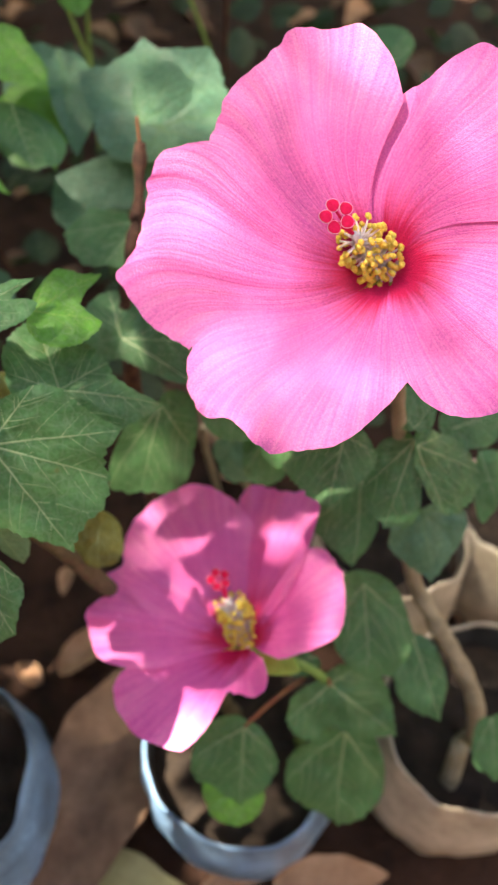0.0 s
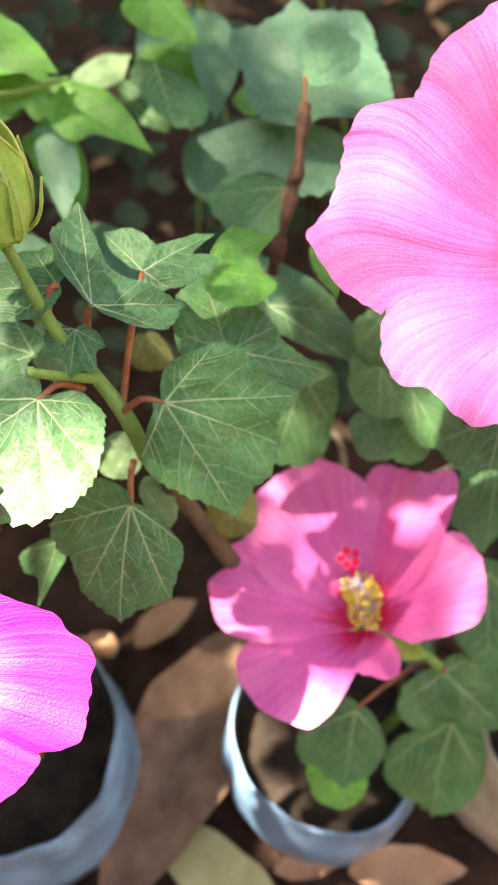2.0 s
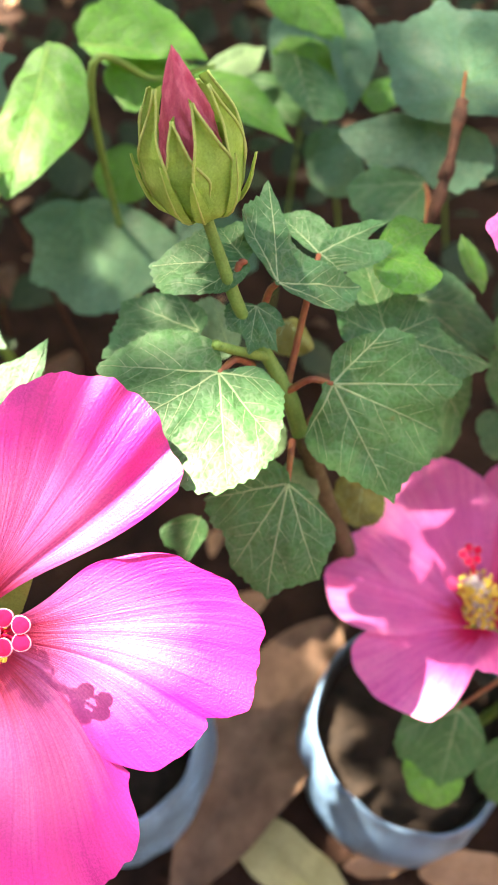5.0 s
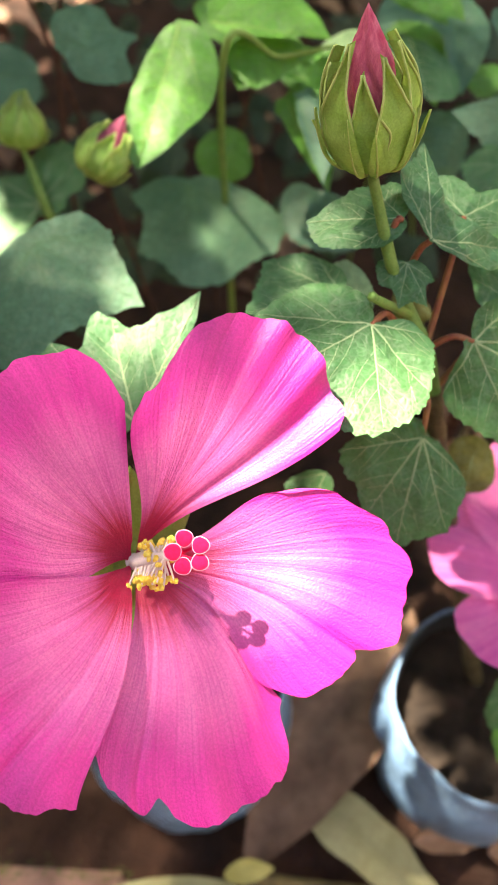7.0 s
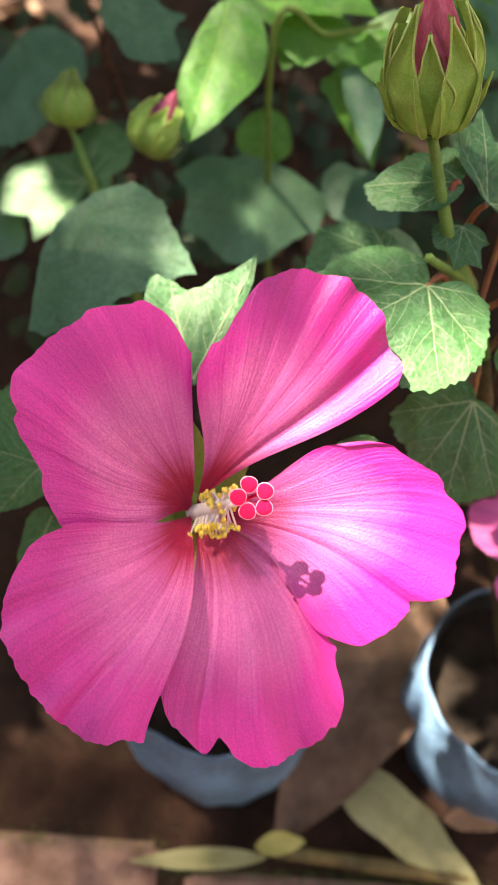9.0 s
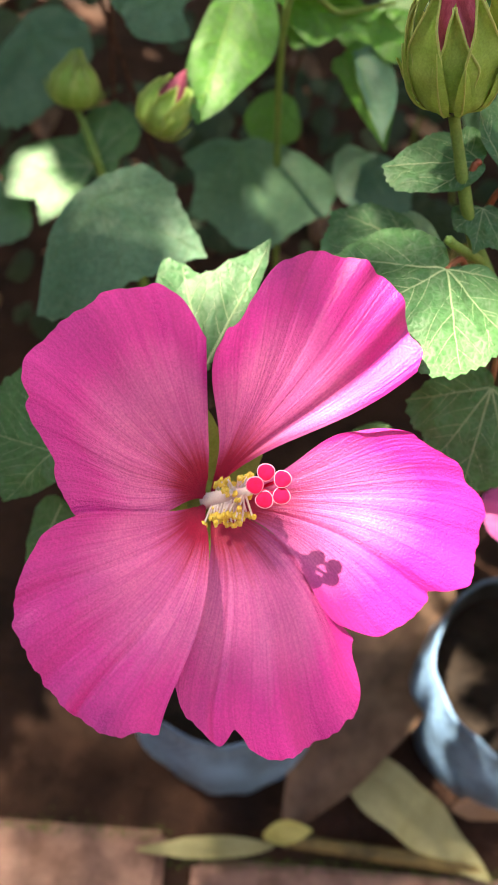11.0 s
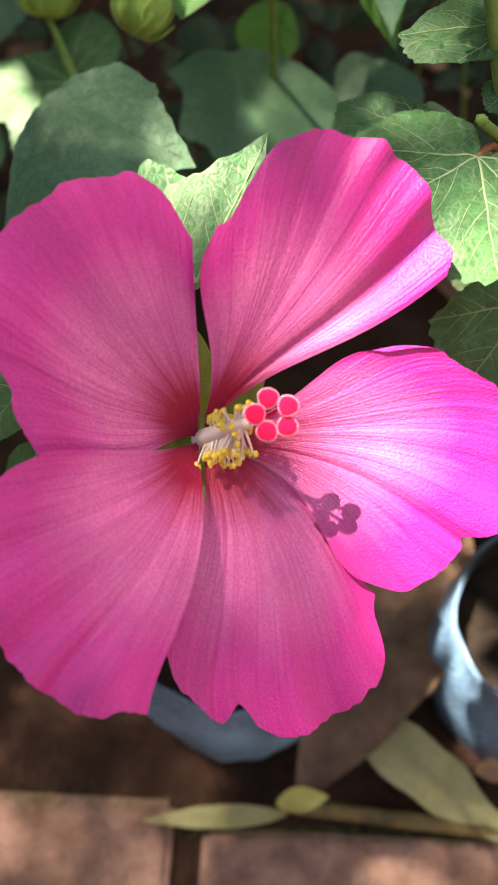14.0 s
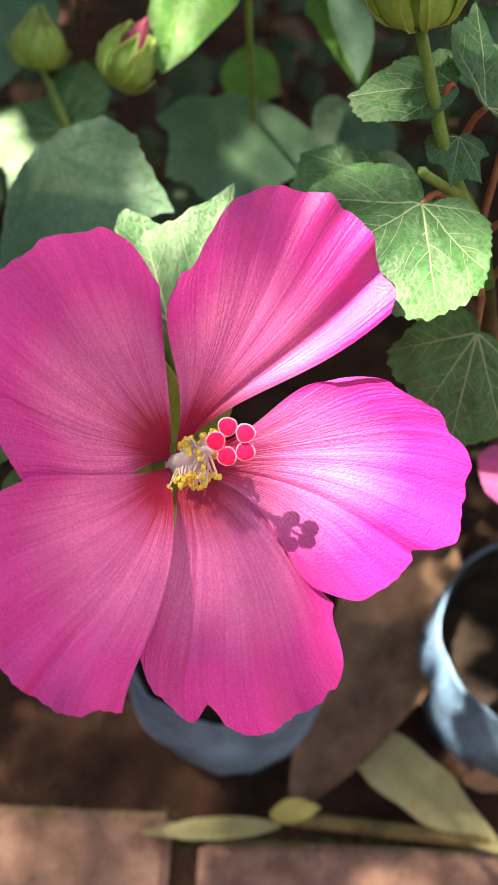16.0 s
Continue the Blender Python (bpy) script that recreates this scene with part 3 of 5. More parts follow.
leaf_of(main_plant, (-0.0869, 0.1755, 0.3809), (-0.0662, 0.1911, 0.3846), (0.1001, -0.3505, 0.9312), ((-120, 0.25, 0), (-109, 0.50, 0), (-99, 0.70, 1), (-74, 0.60, 0), (-26, 0.42, 0), (0, 1.00, 1), (8, 0.60, 0), (17, 0.85, 0), (44, 0.56, 0), (63, 0.34, 1)), 8, 0.1, leaf, node=(-0.0921, 0.1465, 0.3501), fine=True)
leaf_of(main_plant, (-0.0687, 0.1868, 0.3739), (-0.0486, 0.2049, 0.3744), (0.2033, -0.2542, 0.9455), ((-48, 0.25, 0), (-34, 0.62, 1), (-14, 0.76, 0), (0, 1.00, 1), (13, 0.65, 0), (34, 0.62, 0), (42, 0.82, 1)), 6, 0.05, leaf_lime, fine=True)
leaf_of(main_plant, (-0.1028, 0.1531, 0.3780), (-0.0953, 0.1423, 0.3721), (0.0400, -0.4604, 0.8868), ((-80, 0.25, 0), (-51, 0.47, 0), (-33, 0.68, 1), (-11, 0.66, 0), (0, 1.00, 1), (16, 0.85, 0), (34, 0.97, 1), (48, 0.66, 0), (76, 0.73, 1), (121, 0.58, 1), (131, 0.26, 0)), 8, 0.1, leaf, fine=True)
leaf_of(main_plant, (-0.1066, 0.1572, 0.3901), (-0.1345, 0.1570, 0.3856), (-0.1502, -0.2504, 0.9564), ((-105, 0.14, 0), (-63, 0.35, 0), (-34, 0.60, 1), (-19, 0.89, 0), (0, 1.00, 1), (24, 0.74, 0), (56, 0.61, 1), (83, 0.51, 0), (106, 0.20, 0)), 8, 0.06, leaf, node=(-0.1095, 0.1530, 0.3840), fine=True)
leaf_of(main_plant, (-0.1221, 0.1646, 0.3538), (-0.1516, 0.1524, 0.3501), (0.0500, -0.4001, 0.9151), ((-27, 0.24, 0), (-15, 0.60, 0), (0, 1.00, 1), (21, 0.85, 0), (41, 0.87, 1), (54, 0.70, 0), (78, 0.48, 1), (113, 0.26, 0)), 10, 0.1, leaf, fine=True)
leaf_of(main_plant, (-0.0620, 0.1720, 0.3530), (-0.0278, 0.1696, 0.3479), (0.1002, -0.4409, 0.8919), ((-171, 0.52, 1), (-141, 0.72, 0), (-118, 0.79, 1), (-94, 0.73, 0), (-75, 0.55, 0), (-41, 0.53, 1), (-22, 0.54, 0), (-5, 0.79, 0), (0, 1.00, 1), (15, 0.78, 0), (31, 0.66, 1), (47, 0.33, 0)), 6, 0.06, leaf, node=(-0.0863, 0.1445, 0.3335), fine=True)
leaf_of(main_plant, (-0.0511, 0.2264, 0.3232), (-0.0172, 0.2084, 0.3122), (0.0501, -0.4507, 0.8913), ((-137, 0.53, 1), (-104, 0.47, 0), (-64, 0.54, 0), (-29, 0.77, 1), (-16, 0.95, 0), (0, 1.00, 1), (7, 0.73, 0), (28, 0.35, 0), (119, 0.33, 0), (172, 0.43, 0)), 8, 0.08, leaf)
leaf_of(main_plant, (-0.0356, 0.2086, 0.3036), (-0.0443, 0.1828, 0.2778), (0.0000, -0.7071, 0.7071), ((-99, 0.37, 0), (-46, 0.62, 1), (-23, 0.95, 0), (0, 1.00, 1), (20, 1.13, 1), (28, 0.86, 0), (47, 0.43, 0)), 8, 0.1, leaf)
leaf_of(main_plant, (-0.1136, 0.1691, 0.3450), (-0.1212, 0.1834, 0.3523), (0.0501, -0.4306, 0.9012), ((-52, 0.72, 0), (-22, 1.03, 0), (0, 1.00, 1), (18, 0.72, 0), (51, 0.39, 0)), 8, 0.1, leaf_pale)
leaf_of(main_plant, (-0.0965, 0.1602, 0.3160), (-0.1033, 0.1512, 0.3079), (-0.1036, -0.6213, 0.7767), ((-103, 0.39, 0), (-46, 0.80, 0), (0, 1.00, 1), (30, 0.98, 0), (70, 0.57, 0)), 8, 0.1, leaf_pale)
leaf_of(main_plant, (-0.0900, 0.1474, 0.3112), (-0.0793, 0.1373, 0.2995), (0.2120, -0.6360, 0.7420), ((-80, 0.28, 0), (-42, 0.58, 0), (-19, 0.85, 0), (0, 1.00, 1), (13, 0.67, 0), (32, 0.31, 0)), 8, 0.1, leaf_pale)
leaf_of(main_plant, (-0.1173, 0.1289, 0.2997), (-0.1239, 0.1111, 0.2835), (-0.2055, -0.6164, 0.7602), ((-42, 0.29, 0), (-11, 0.56, 0), (0, 1.00, 1), (5, 0.70, 0), (31, 0.66, 0), (53, 0.63, 1), (79, 0.21, 0)), 8, 0.1, leaf)
leaf_of(main_plant, (-0.0968, 0.2082, 0.3209), (-0.0848, 0.2013, 0.3151), (0.1513, -0.4740, 0.8674), ((-26, 0.52, 0), (0, 1.00, 1), (35, 0.93, 0), (73, 0.82, 1), (98, 0.47, 0)), 8, 0.1, leaf_yellow)
leaf_of(main_plant, (-0.0597, 0.1659, 0.2769), (-0.0607, 0.1534, 0.2675), (0.0000, -0.6000, 0.8000), ((-84, 0.58, 0), (-35, 0.95, 0), (0, 1.00, 1), (30, 0.91, 0), (70, 0.72, 0)), 8, 0.1, leaf_yellow)
leaf_of(main_plant, (-0.0357, 0.2343, 0.3481), (-0.0254, 0.2170, 0.3364), (0.3042, -0.4056, 0.8619), ((-32, 0.35, 0), (-16, 0.78, 0), (0, 1.00, 1), (6, 0.77, 0)), 10, 0.1, leaf_lime)
# leaves round the large flower
leaf_of(near_plant, (-0.1774, 0.1065, 0.3415), (-0.1649, 0.1475, 0.3617), (0.0505, -0.4547, 0.8892), ((-72, 0.83, 1), (-61, 0.63, 0), (-50, 0.80, 0), (-39, 0.77, 1), (-31, 0.67, 0), (-15, 0.74, 0), (0, 1.00, 1), (5, 0.76, 0), (10, 0.50, 0)), 5, 0.06, leaf)
leaf_of(near_plant, (-0.2225, 0.0810, 0.3182), (-0.2523, 0.0869, 0.3146), (-0.2021, -0.5054, 0.8389), ((-118, 0.31, 0), (-79, 0.48, 0), (-56, 0.81, 1), (-32, 0.81, 0), (0, 1.00, 1), (33, 1.09, 0), (50, 1.09, 1), (65, 0.31, 0)), 8, 0.08, leaf, fine=True)
leaf_of(near_plant, (-0.2237, 0.0781, 0.2919), (-0.2359, 0.0550, 0.2652), (-0.1041, -0.7288, 0.6768), ((-95, 0.12, 0), (-65, 0.36, 0), (-15, 0.62, 0), (0, 1.00, 1), (10, 0.66, 0), (49, 0.30, 0)), 10, 0.1, leaf)
# leaves of the plant behind
leaf_of(rear_plant, (-0.2387, 0.1854, 0.3394), (-0.2192, 0.1505, 0.3284), (0.0000, -0.3011, 0.9536), ((-136, 0.31, 0), (-117, 0.52, 0), (-89, 0.67, 1), (-64, 0.77, 0), (-42, 1.18, 1), (-24, 1.01, 0), (0, 1.00, 1), (23, 1.24, 0), (41, 1.24, 1), (49, 0.94, 1), (70, 0.53, 0), (103, 0.29, 0)), 8, 0.06, leaf_blue)
leaf_of(rear_plant, (-0.2122, 0.3146, 0.2818), (-0.2003, 0.2593, 0.2604), (0.0503, -0.3518, 0.9347), ((-109, 0.29, 0), (-84, 0.57, 0), (-71, 0.87, 0), (-54, 0.99, 1), (-30, 0.90, 0), (-18, 1.00, 1), (0, 1.00, 1), (16, 0.80, 0), (35, 0.77, 1), (50, 0.51, 0), (87, 0.52, 1), (119, 0.20, 0)), 8, 0.06, leaf_blue)
leaf_of(rear_plant, (-0.1479, 0.3180, 0.2825), (-0.1176, 0.2955, 0.2711), (0.0498, -0.3982, 0.9159), ((-57, 0.30, 0), (-33, 0.63, 0), (0, 1.00, 1), (41, 0.76, 0), (72, 0.58, 1), (128, 0.37, 0)), 8, 0.1, leaf_blue)
leaf_of(rear_plant, (-0.2821, 0.2807, 0.2839), (-0.3008, 0.2454, 0.2704), (0.0502, -0.3813, 0.9231), ((-26, 0.14, 0), (-9, 0.72, 0), (0, 1.00, 1), (20, 0.83, 0), (34, 1.11, 0), (54, 1.19, 1), (70, 1.01, 0), (91, 0.70, 1), (126, 0.43, 0)), 8, 0.08, leaf)
leaf_of(rear_plant, (-0.2849, 0.2841, 0.2833), (-0.2806, 0.3202, 0.2980), (0.0502, -0.3813, 0.9231), ((-51, 0.37, 0), (-26, 0.71, 1), (0, 1.00, 1), (25, 0.86, 1), (42, 0.74, 0), (61, 0.38, 1)), 8, 0.08, leaf)
leaf_of(rear_plant, (-0.3464, 0.3729, 0.3002), (-0.3247, 0.3324, 0.2822), (0.0000, -0.4061, 0.9138), ((-65, 0.68, 1), (-37, 0.80, 0), (0, 1.00, 1), (31, 1.17, 0), (56, 0.86, 1), (87, 0.42, 0)), 8, 0.08, leaf_blue)
leaf_of(rear_plant, (-0.3364, 0.2738, 0.2606), (-0.3292, 0.2495, 0.2498), (0.0000, -0.4061, 0.9138), ((-71, 0.58, 0), (-35, 0.98, 0), (0, 1.00, 1), (39, 0.72, 0)), 8, 0.08, leaf_blue)
leaf_of(rear_plant, (-0.2627, 0.3231, 0.3465), (-0.2352, 0.3108, 0.3390), (0.0702, -0.4014, 0.9132), ((-143, 0.79, 0), (-111, 0.81, 1), (-71, 0.63, 0), (-56, 0.89, 1), (-33, 0.65, 0), (0, 1.00, 1), (50, 0.60, 0), (97, 0.35, 0), (155, 0.48, 1)), 8, 0.08, leaf_blue)
leaf_of(rear_plant, (-0.0384, 0.3132, 0.3627), (-0.0475, 0.3617, 0.3780), (0.0000, -0.3011, 0.9536), ((-152, 0.36, 1), (-97, 0.51, 0), (-64, 0.60, 0), (-40, 0.96, 1), (-22, 0.83, 0), (0, 1.00, 1), (12, 0.85, 0), (34, 1.03, 1), (55, 0.76, 0), (81, 0.66, 1), (124, 0.67, 1), (148, 0.37, 0)), 5, 0.04, leaf_blue)
leaf_of(rear_plant, (-0.0405, 0.2764, 0.3853), (-0.0282, 0.3081, 0.3931), (0.0299, -0.2495, 0.9679), ((-44, 0.29, 0), (-32, 0.68, 1), (-15, 0.94, 0), (0, 1.00, 1), (22, 0.81, 1), (38, 0.59, 0), (54, 0.31, 0)), 5, 0.04, leaf_blue)
leaf_of(rear_plant, (-0.0494, 0.3087, 0.3486), (-0.0416, 0.2795, 0.3364), (0.0201, -0.3817, 0.9241), ((-87, 0.49, 0), (-74, 0.86, 0), (-56, 1.05, 1), (-34, 1.09, 0), (0, 1.00, 1), (19, 0.70, 0), (51, 0.84, 1), (79, 0.99, 0), (99, 1.15, 1), (108, 0.71, 0)), 8, 0.06, leaf_blue)
leaf_of(rear_plant, (-0.0468, 0.2834, 0.3363), (-0.0794, 0.2785, 0.3344), (0.0000, -0.3522, 0.9359), ((-94, 0.29, 0), (-79, 0.59, 0), (-44, 0.74, 1), (-23, 0.96, 0), (0, 1.00, 1), (23, 0.74, 0), (55, 0.43, 1), (99, 0.25, 0)), 8, 0.06, leaf, node=(-0.0474, 0.2423, 0.3433))
leaf_of(rear_plant, (-0.0849, 0.3437, 0.3217), (-0.0873, 0.3124, 0.3100), (0.0302, -0.3521, 0.9355), ((-58, 0.43, 0), (-27, 0.79, 0), (0, 1.00, 1), (19, 0.76, 1), (50, 0.38, 0)), 8, 0.1, leaf_blue)
leaf_of(rear_plant, (0.0801, 0.4458, 0.3240), (0.0906, 0.4665, 0.3350), (0.1009, -0.5044, 0.8575), ((-94, 0.67, 0), (-76, 1.12, 1), (-46, 0.99, 0), (0, 1.00, 1), (23, 0.86, 1), (52, 0.40, 0)), 10, 0.1, leaf)
# leaves of the climber
leaf_of(climber, (-0.2088, 0.3028, 0.3696), (-0.2143, 0.2406, 0.3402), (0.0501, -0.4306, 0.9012), ((-103, 0.09, 0), (-75, 0.22, 0), (-51, 0.41, 0), (-30, 0.64, 0), (-16, 0.76, 0), (-6, 0.93, 0), (0, 1.00, 1), (6, 0.93, 0), (12, 0.74, 0), (26, 0.35, 0), (57, 0.12, 0)), 6, 0.05, leaf_lime)
leaf_of(climber, (-0.1957, 0.3073, 0.3717), (-0.1431, 0.3107, 0.3674), (0.1000, -0.3798, 0.9196), ((-115, 0.11, 0), (-87, 0.34, 0), (-67, 0.57, 0), (-40, 0.73, 0), (-18, 0.84, 0), (0, 1.00, 1), (6, 0.63, 0), (32, 0.21, 0)), 6, 0.05, leaf_lime)
leaf_of(climber, (-0.1870, 0.3152, 0.3590), (-0.1493, 0.3188, 0.3564), (0.1000, -0.3798, 0.9196), ((-37, 0.19, 0), (0, 1.00, 1), (23, 0.75, 0), (65, 0.61, 0), (81, 0.39, 0)), 8, 0.05, leaf_lime)
leaf_of(climber, (-0.2127, 0.3626, 0.3552), (-0.1516, 0.3394, 0.3423), (0.0502, -0.3813, 0.9231), ((-79, 0.17, 0), (-43, 0.36, 0), (-15, 0.62, 0), (0, 1.00, 1), (12, 0.71, 0), (39, 0.39, 0), (70, 0.17, 0)), 6, 0.05, leaf_lime)
leaf_of(climber, (-0.1490, 0.3192, 0.3524), (-0.1036, 0.2944, 0.3428), (0.0000, -0.3610, 0.9326), ((-62, 0.21, 0), (-37, 0.41, 0), (-13, 0.70, 0), (0, 1.00, 1), (9, 0.65, 0), (37, 0.47, 0), (74, 0.21, 0)), 6, 0.05, leaf_lime)
leaf_of(climber, (-0.1194, 0.3677, 0.3466), (-0.0917, 0.3325, 0.3306), (0.0502, -0.3813, 0.9231), ((-90, 0.25, 0), (-61, 0.55, 0), (-40, 0.71, 0), (-20, 0.84, 0), (0, 1.00, 1), (9, 0.72, 0), (22, 0.35, 0), (85, 0.08, 0)), 6, 0.05, leaf_lime)
leaf_of(climber, (-0.1240, 0.3691, 0.3710), (-0.0923, 0.3516, 0.3604), (0.1000, -0.3798, 0.9196), ((-72, 0.24, 0), (-42, 0.49, 0), (-14, 0.85, 0), (0, 1.00, 1), (18, 0.62, 0), (51, 0.26, 0)), 6, 0.05, leaf_lime)
leaf_of(climber, (-0.1002, 0.4079, 0.3432), (-0.0867, 0.3634, 0.3233), (0.1000, -0.3798, 0.9196), ((-111, 0.15, 0), (-62, 0.28, 0), (-26, 0.68, 0), (0, 1.00, 1)), 6, 0.05, leaf_blue)
leaf_of(climber, (-0.1560, 0.3054, 0.3442), (-0.1373, 0.2629, 0.3272), (0.0503, -0.3518, 0.9347), ((-68, 0.25, 0), (-38, 0.45, 0), (-16, 0.71, 0), (0, 1.00, 1), (10, 0.38, 0)), 6, 0.05, leaf_blue)
leaf_of(climber, (-0.1538, 0.3583, 0.3350), (-0.1260, 0.3787, 0.3419), (0.0502, -0.3813, 0.9231), ((-30, 0.31, 0), (-15, 0.67, 0), (0, 1.00, 1), (24, 0.70, 0), (43, 0.36, 0)), 6, 0.05, leaf_pale)
leaf_of(climber, (-0.1361, 0.3801, 0.3244), (-0.1075, 0.3575, 0.3136), (0.0502, -0.3813, 0.9231), ((-42, 0.46, 0), (-15, 0.90, 0), (0, 1.00, 1), (15, 0.70, 0), (22, 0.33, 0)), 6, 0.05, leaf)
leaf_of(climber, (-0.1627, 0.3186, 0.3342), (-0.1352, 0.2759, 0.3151), (0.0502, -0.3813, 0.9231), ((-77, 0.22, 0), (-42, 0.45, 0), (-16, 0.71, 0), (0, 1.00, 1), (5, 0.72, 0), (18, 0.37, 0), (48, 0.19, 0)), 6, 0.05, leaf_lime)
leaf_of(climber, (-0.2000, 0.3756, 0.2682), (-0.2022, 0.3531, 0.2590), (0.0502, -0.3813, 0.9231), ((-94, 0.42, 0), (-41, 0.78, 0), (0, 1.00, 1), (41, 0.98, 0)), 8, 0.1, leaf_lime)
leaf_of(climber, (-0.1941, 0.3604, 0.3387), (-0.1890, 0.3345, 0.3277), (0.0502, -0.3813, 0.9231), ((-89, 0.70, 0), (-58, 0.92, 0), (0, 1.00, 1), (23, 0.51, 0)), 8, 0.1, leaf_lime)
leaf_of(climber, (-0.1606, 0.3346, 0.3375), (-0.1345, 0.3257, 0.3324), (0.0502, -0.3813, 0.9231), ((-90, 0.68, 0), (-47, 0.86, 0), (0, 1.00, 1), (30, 0.68, 0), (68, 0.35, 0)), 8, 0.1, leaf_lime)
leaf_of(climber, (-0.0599, 0.3830, 0.3237), (-0.0769, 0.3769, 0.3221), (0.0502, -0.3813, 0.9231), ((-75, 0.57, 0), (-44, 0.92, 0), (0, 1.00, 1), (28, 0.66, 0)), 8, 0.1, leaf_lime)
leaf_of(climber, (-0.0877, 0.3727, 0.2996), (-0.0967, 0.3469, 0.2895), (0.0502, -0.3813, 0.9231), ((-101, 0.43, 0), (-61, 0.94, 1), (-29, 1.18, 0), (0, 1.00, 1), (44, 0.56, 0)), 8, 0.1, leaf_blue)
leaf_of(climber, (-0.1069, 0.3525, 0.3815), (-0.0869, 0.3313, 0.3717), (0.0502, -0.3813, 0.9231), ((-89, 0.24, 0), (-26, 0.45, 0), (0, 1.00, 1), (19, 0.81, 0), (58, 0.62, 0), (145, 0.34, 0)), 6, 0.05, leaf_lime)
leaf_of(climber, (-0.1094, 0.3458, 0.3553), (-0.0967, 0.3152, 0.3420), (0.0502, -0.3813, 0.9231), ((-48, 0.32, 0), (-36, 0.81, 0), (-17, 1.09, 0), (0, 1.00, 1), (23, 0.63, 0), (61, 0.40, 0)), 6, 0.05, leaf)
leaf_of(climber, (-0.0924, 0.3855, 0.3594), (-0.0809, 0.3332, 0.3372), (0.0502, -0.3813, 0.9231), ((-59, 0.23, 0), (-30, 0.55, 0), (-14, 0.75, 0), (0, 1.00, 1), (6, 0.75, 0), (24, 0.32, 0)), 6, 0.05, leaf_blue)
leaf_of(climber, (-0.0951, 0.4466, 0.3615), (-0.0898, 0.4333, 0.3557), (0.0502, -0.3813, 0.9231), ((-45, 0.77, 0), (0, 1.00, 1), (35, 0.63, 0)), 6, 0.05, leaf_lime)
# leaves under the upper flower
leaf_of(side_plant, (0.0615, 0.1803, 0.3156), (0.0504, 0.1561, 0.2938), (-0.2007, -0.6021, 0.7727), ((-33, 0.25, 0), (-27, 0.55, 1), (-19, 0.88, 0), (0, 1.00, 1), (14, 0.92, 0), (28, 0.78, 1), (44, 0.54, 0), (77, 0.27, 1), (106, 0.15, 0)), 10, 0.08, leaf, node=(0.0660, 0.1850, 0.2600), fine=True)
leaf_of(side_plant, (0.0617, 0.1775, 0.3158), (0.0883, 0.1749, 0.3024), (0.3506, -0.5009, 0.7913), ((-91, 0.21, 0), (-38, 0.46, 1), (-16, 0.78, 0), (0, 1.00, 1), (20, 1.08, 0), (43, 1.00, 1), (54, 0.66, 0), (64, 0.35, 0)), 10, 0.08, leaf, fine=True)
leaf_of(side_plant, (0.0717, 0.1800, 0.2683), (0.0781, 0.1593, 0.2443), (0.0302, -0.7553, 0.6546), ((-93, 0.30, 0), (-78, 0.57, 1), (-22, 0.79, 0), (0, 1.00, 1), (24, 0.74, 0), (52, 0.60, 1), (92, 0.32, 0)), 8, 0.08, leaf_blue, node=(0.0700, 0.1820, 0.2400), fine=True)
leaf_of(side_plant, (0.0482, 0.1954, 0.2690), (0.0451, 0.1665, 0.2440), (0.0000, -0.6549, 0.7557), ((-34, 0.37, 1), (-15, 0.71, 0), (0, 1.00, 1), (17, 0.86, 0), (43, 0.76, 1), (67, 0.40, 0)), 10, 0.1, leaf)
leaf_of(side_plant, (0.0348, 0.1790, 0.3205), (0.0285, 0.1552, 0.3082), (-0.0501, -0.4507, 0.8913), ((-103, 0.30, 0), (-74, 0.48, 1), (-24, 0.71, 0), (0, 1.00, 1), (28, 0.92, 0), (53, 0.92, 1), (61, 0.54, 0)), 12, 0.1, leaf, fine=True)
leaf_of(side_plant, (0.0066, 0.1949, 0.2970), (-0.0020, 0.1831, 0.2902), (0.0000, -0.5026, 0.8645), ((-70, 0.90, 1), (-39, 1.11, 0), (0, 1.00, 1), (31, 0.63, 0)), 10, 0.1, leaf)
leaf_of(side_plant, (0.0607, 0.1812, 0.3211), (0.0520, 0.1931, 0.3264), (0.0000, -0.4061, 0.9138), ((-25, 0.53, 0), (0, 1.00, 1), (33, 1.11, 0), (69, 1.01, 1), (101, 0.52, 0)), 10, 0.1, leaf)
leaf_of(side_plant, (0.0799, 0.1953, 0.3037), (0.1011, 0.2028, 0.3052), (0.1007, -0.4530, 0.8858), ((-82, 0.41, 0), (-35, 0.77, 0), (0, 1.00, 1), (32, 0.83, 0), (69, 0.45, 0)), 10, 0.1, leaf)
leaf_of(side_plant, (0.0979, 0.2025, 0.2795), (0.1051, 0.1836, 0.2649), (0.0499, -0.5993, 0.7990), ((-35, 0.62, 0), (0, 1.00, 1), (17, 1.15, 0), (28, 0.49, 0)), 10, 0.1, leaf)
leaf_of(side_plant, (-0.0081, 0.2191, 0.3251), (-0.0094, 0.2041, 0.3175), (0.0505, -0.4547, 0.8892), ((-112, 0.33, 1), (-28, 0.97, 1), (0, 1.00, 0), (31, 0.87, 1), (105, 0.37, 1)), 8, 0.08, leaf)
leaf_of(side_plant, (-0.0068, 0.2038, 0.3149), (-0.0070, 0.1868, 0.3062), (0.0505, -0.4547, 0.8892), ((-70, 0.67, 0), (-32, 1.03, 1), (0, 1.00, 1), (32, 0.87, 0), (77, 0.61, 1)), 8, 0.08, leaf)
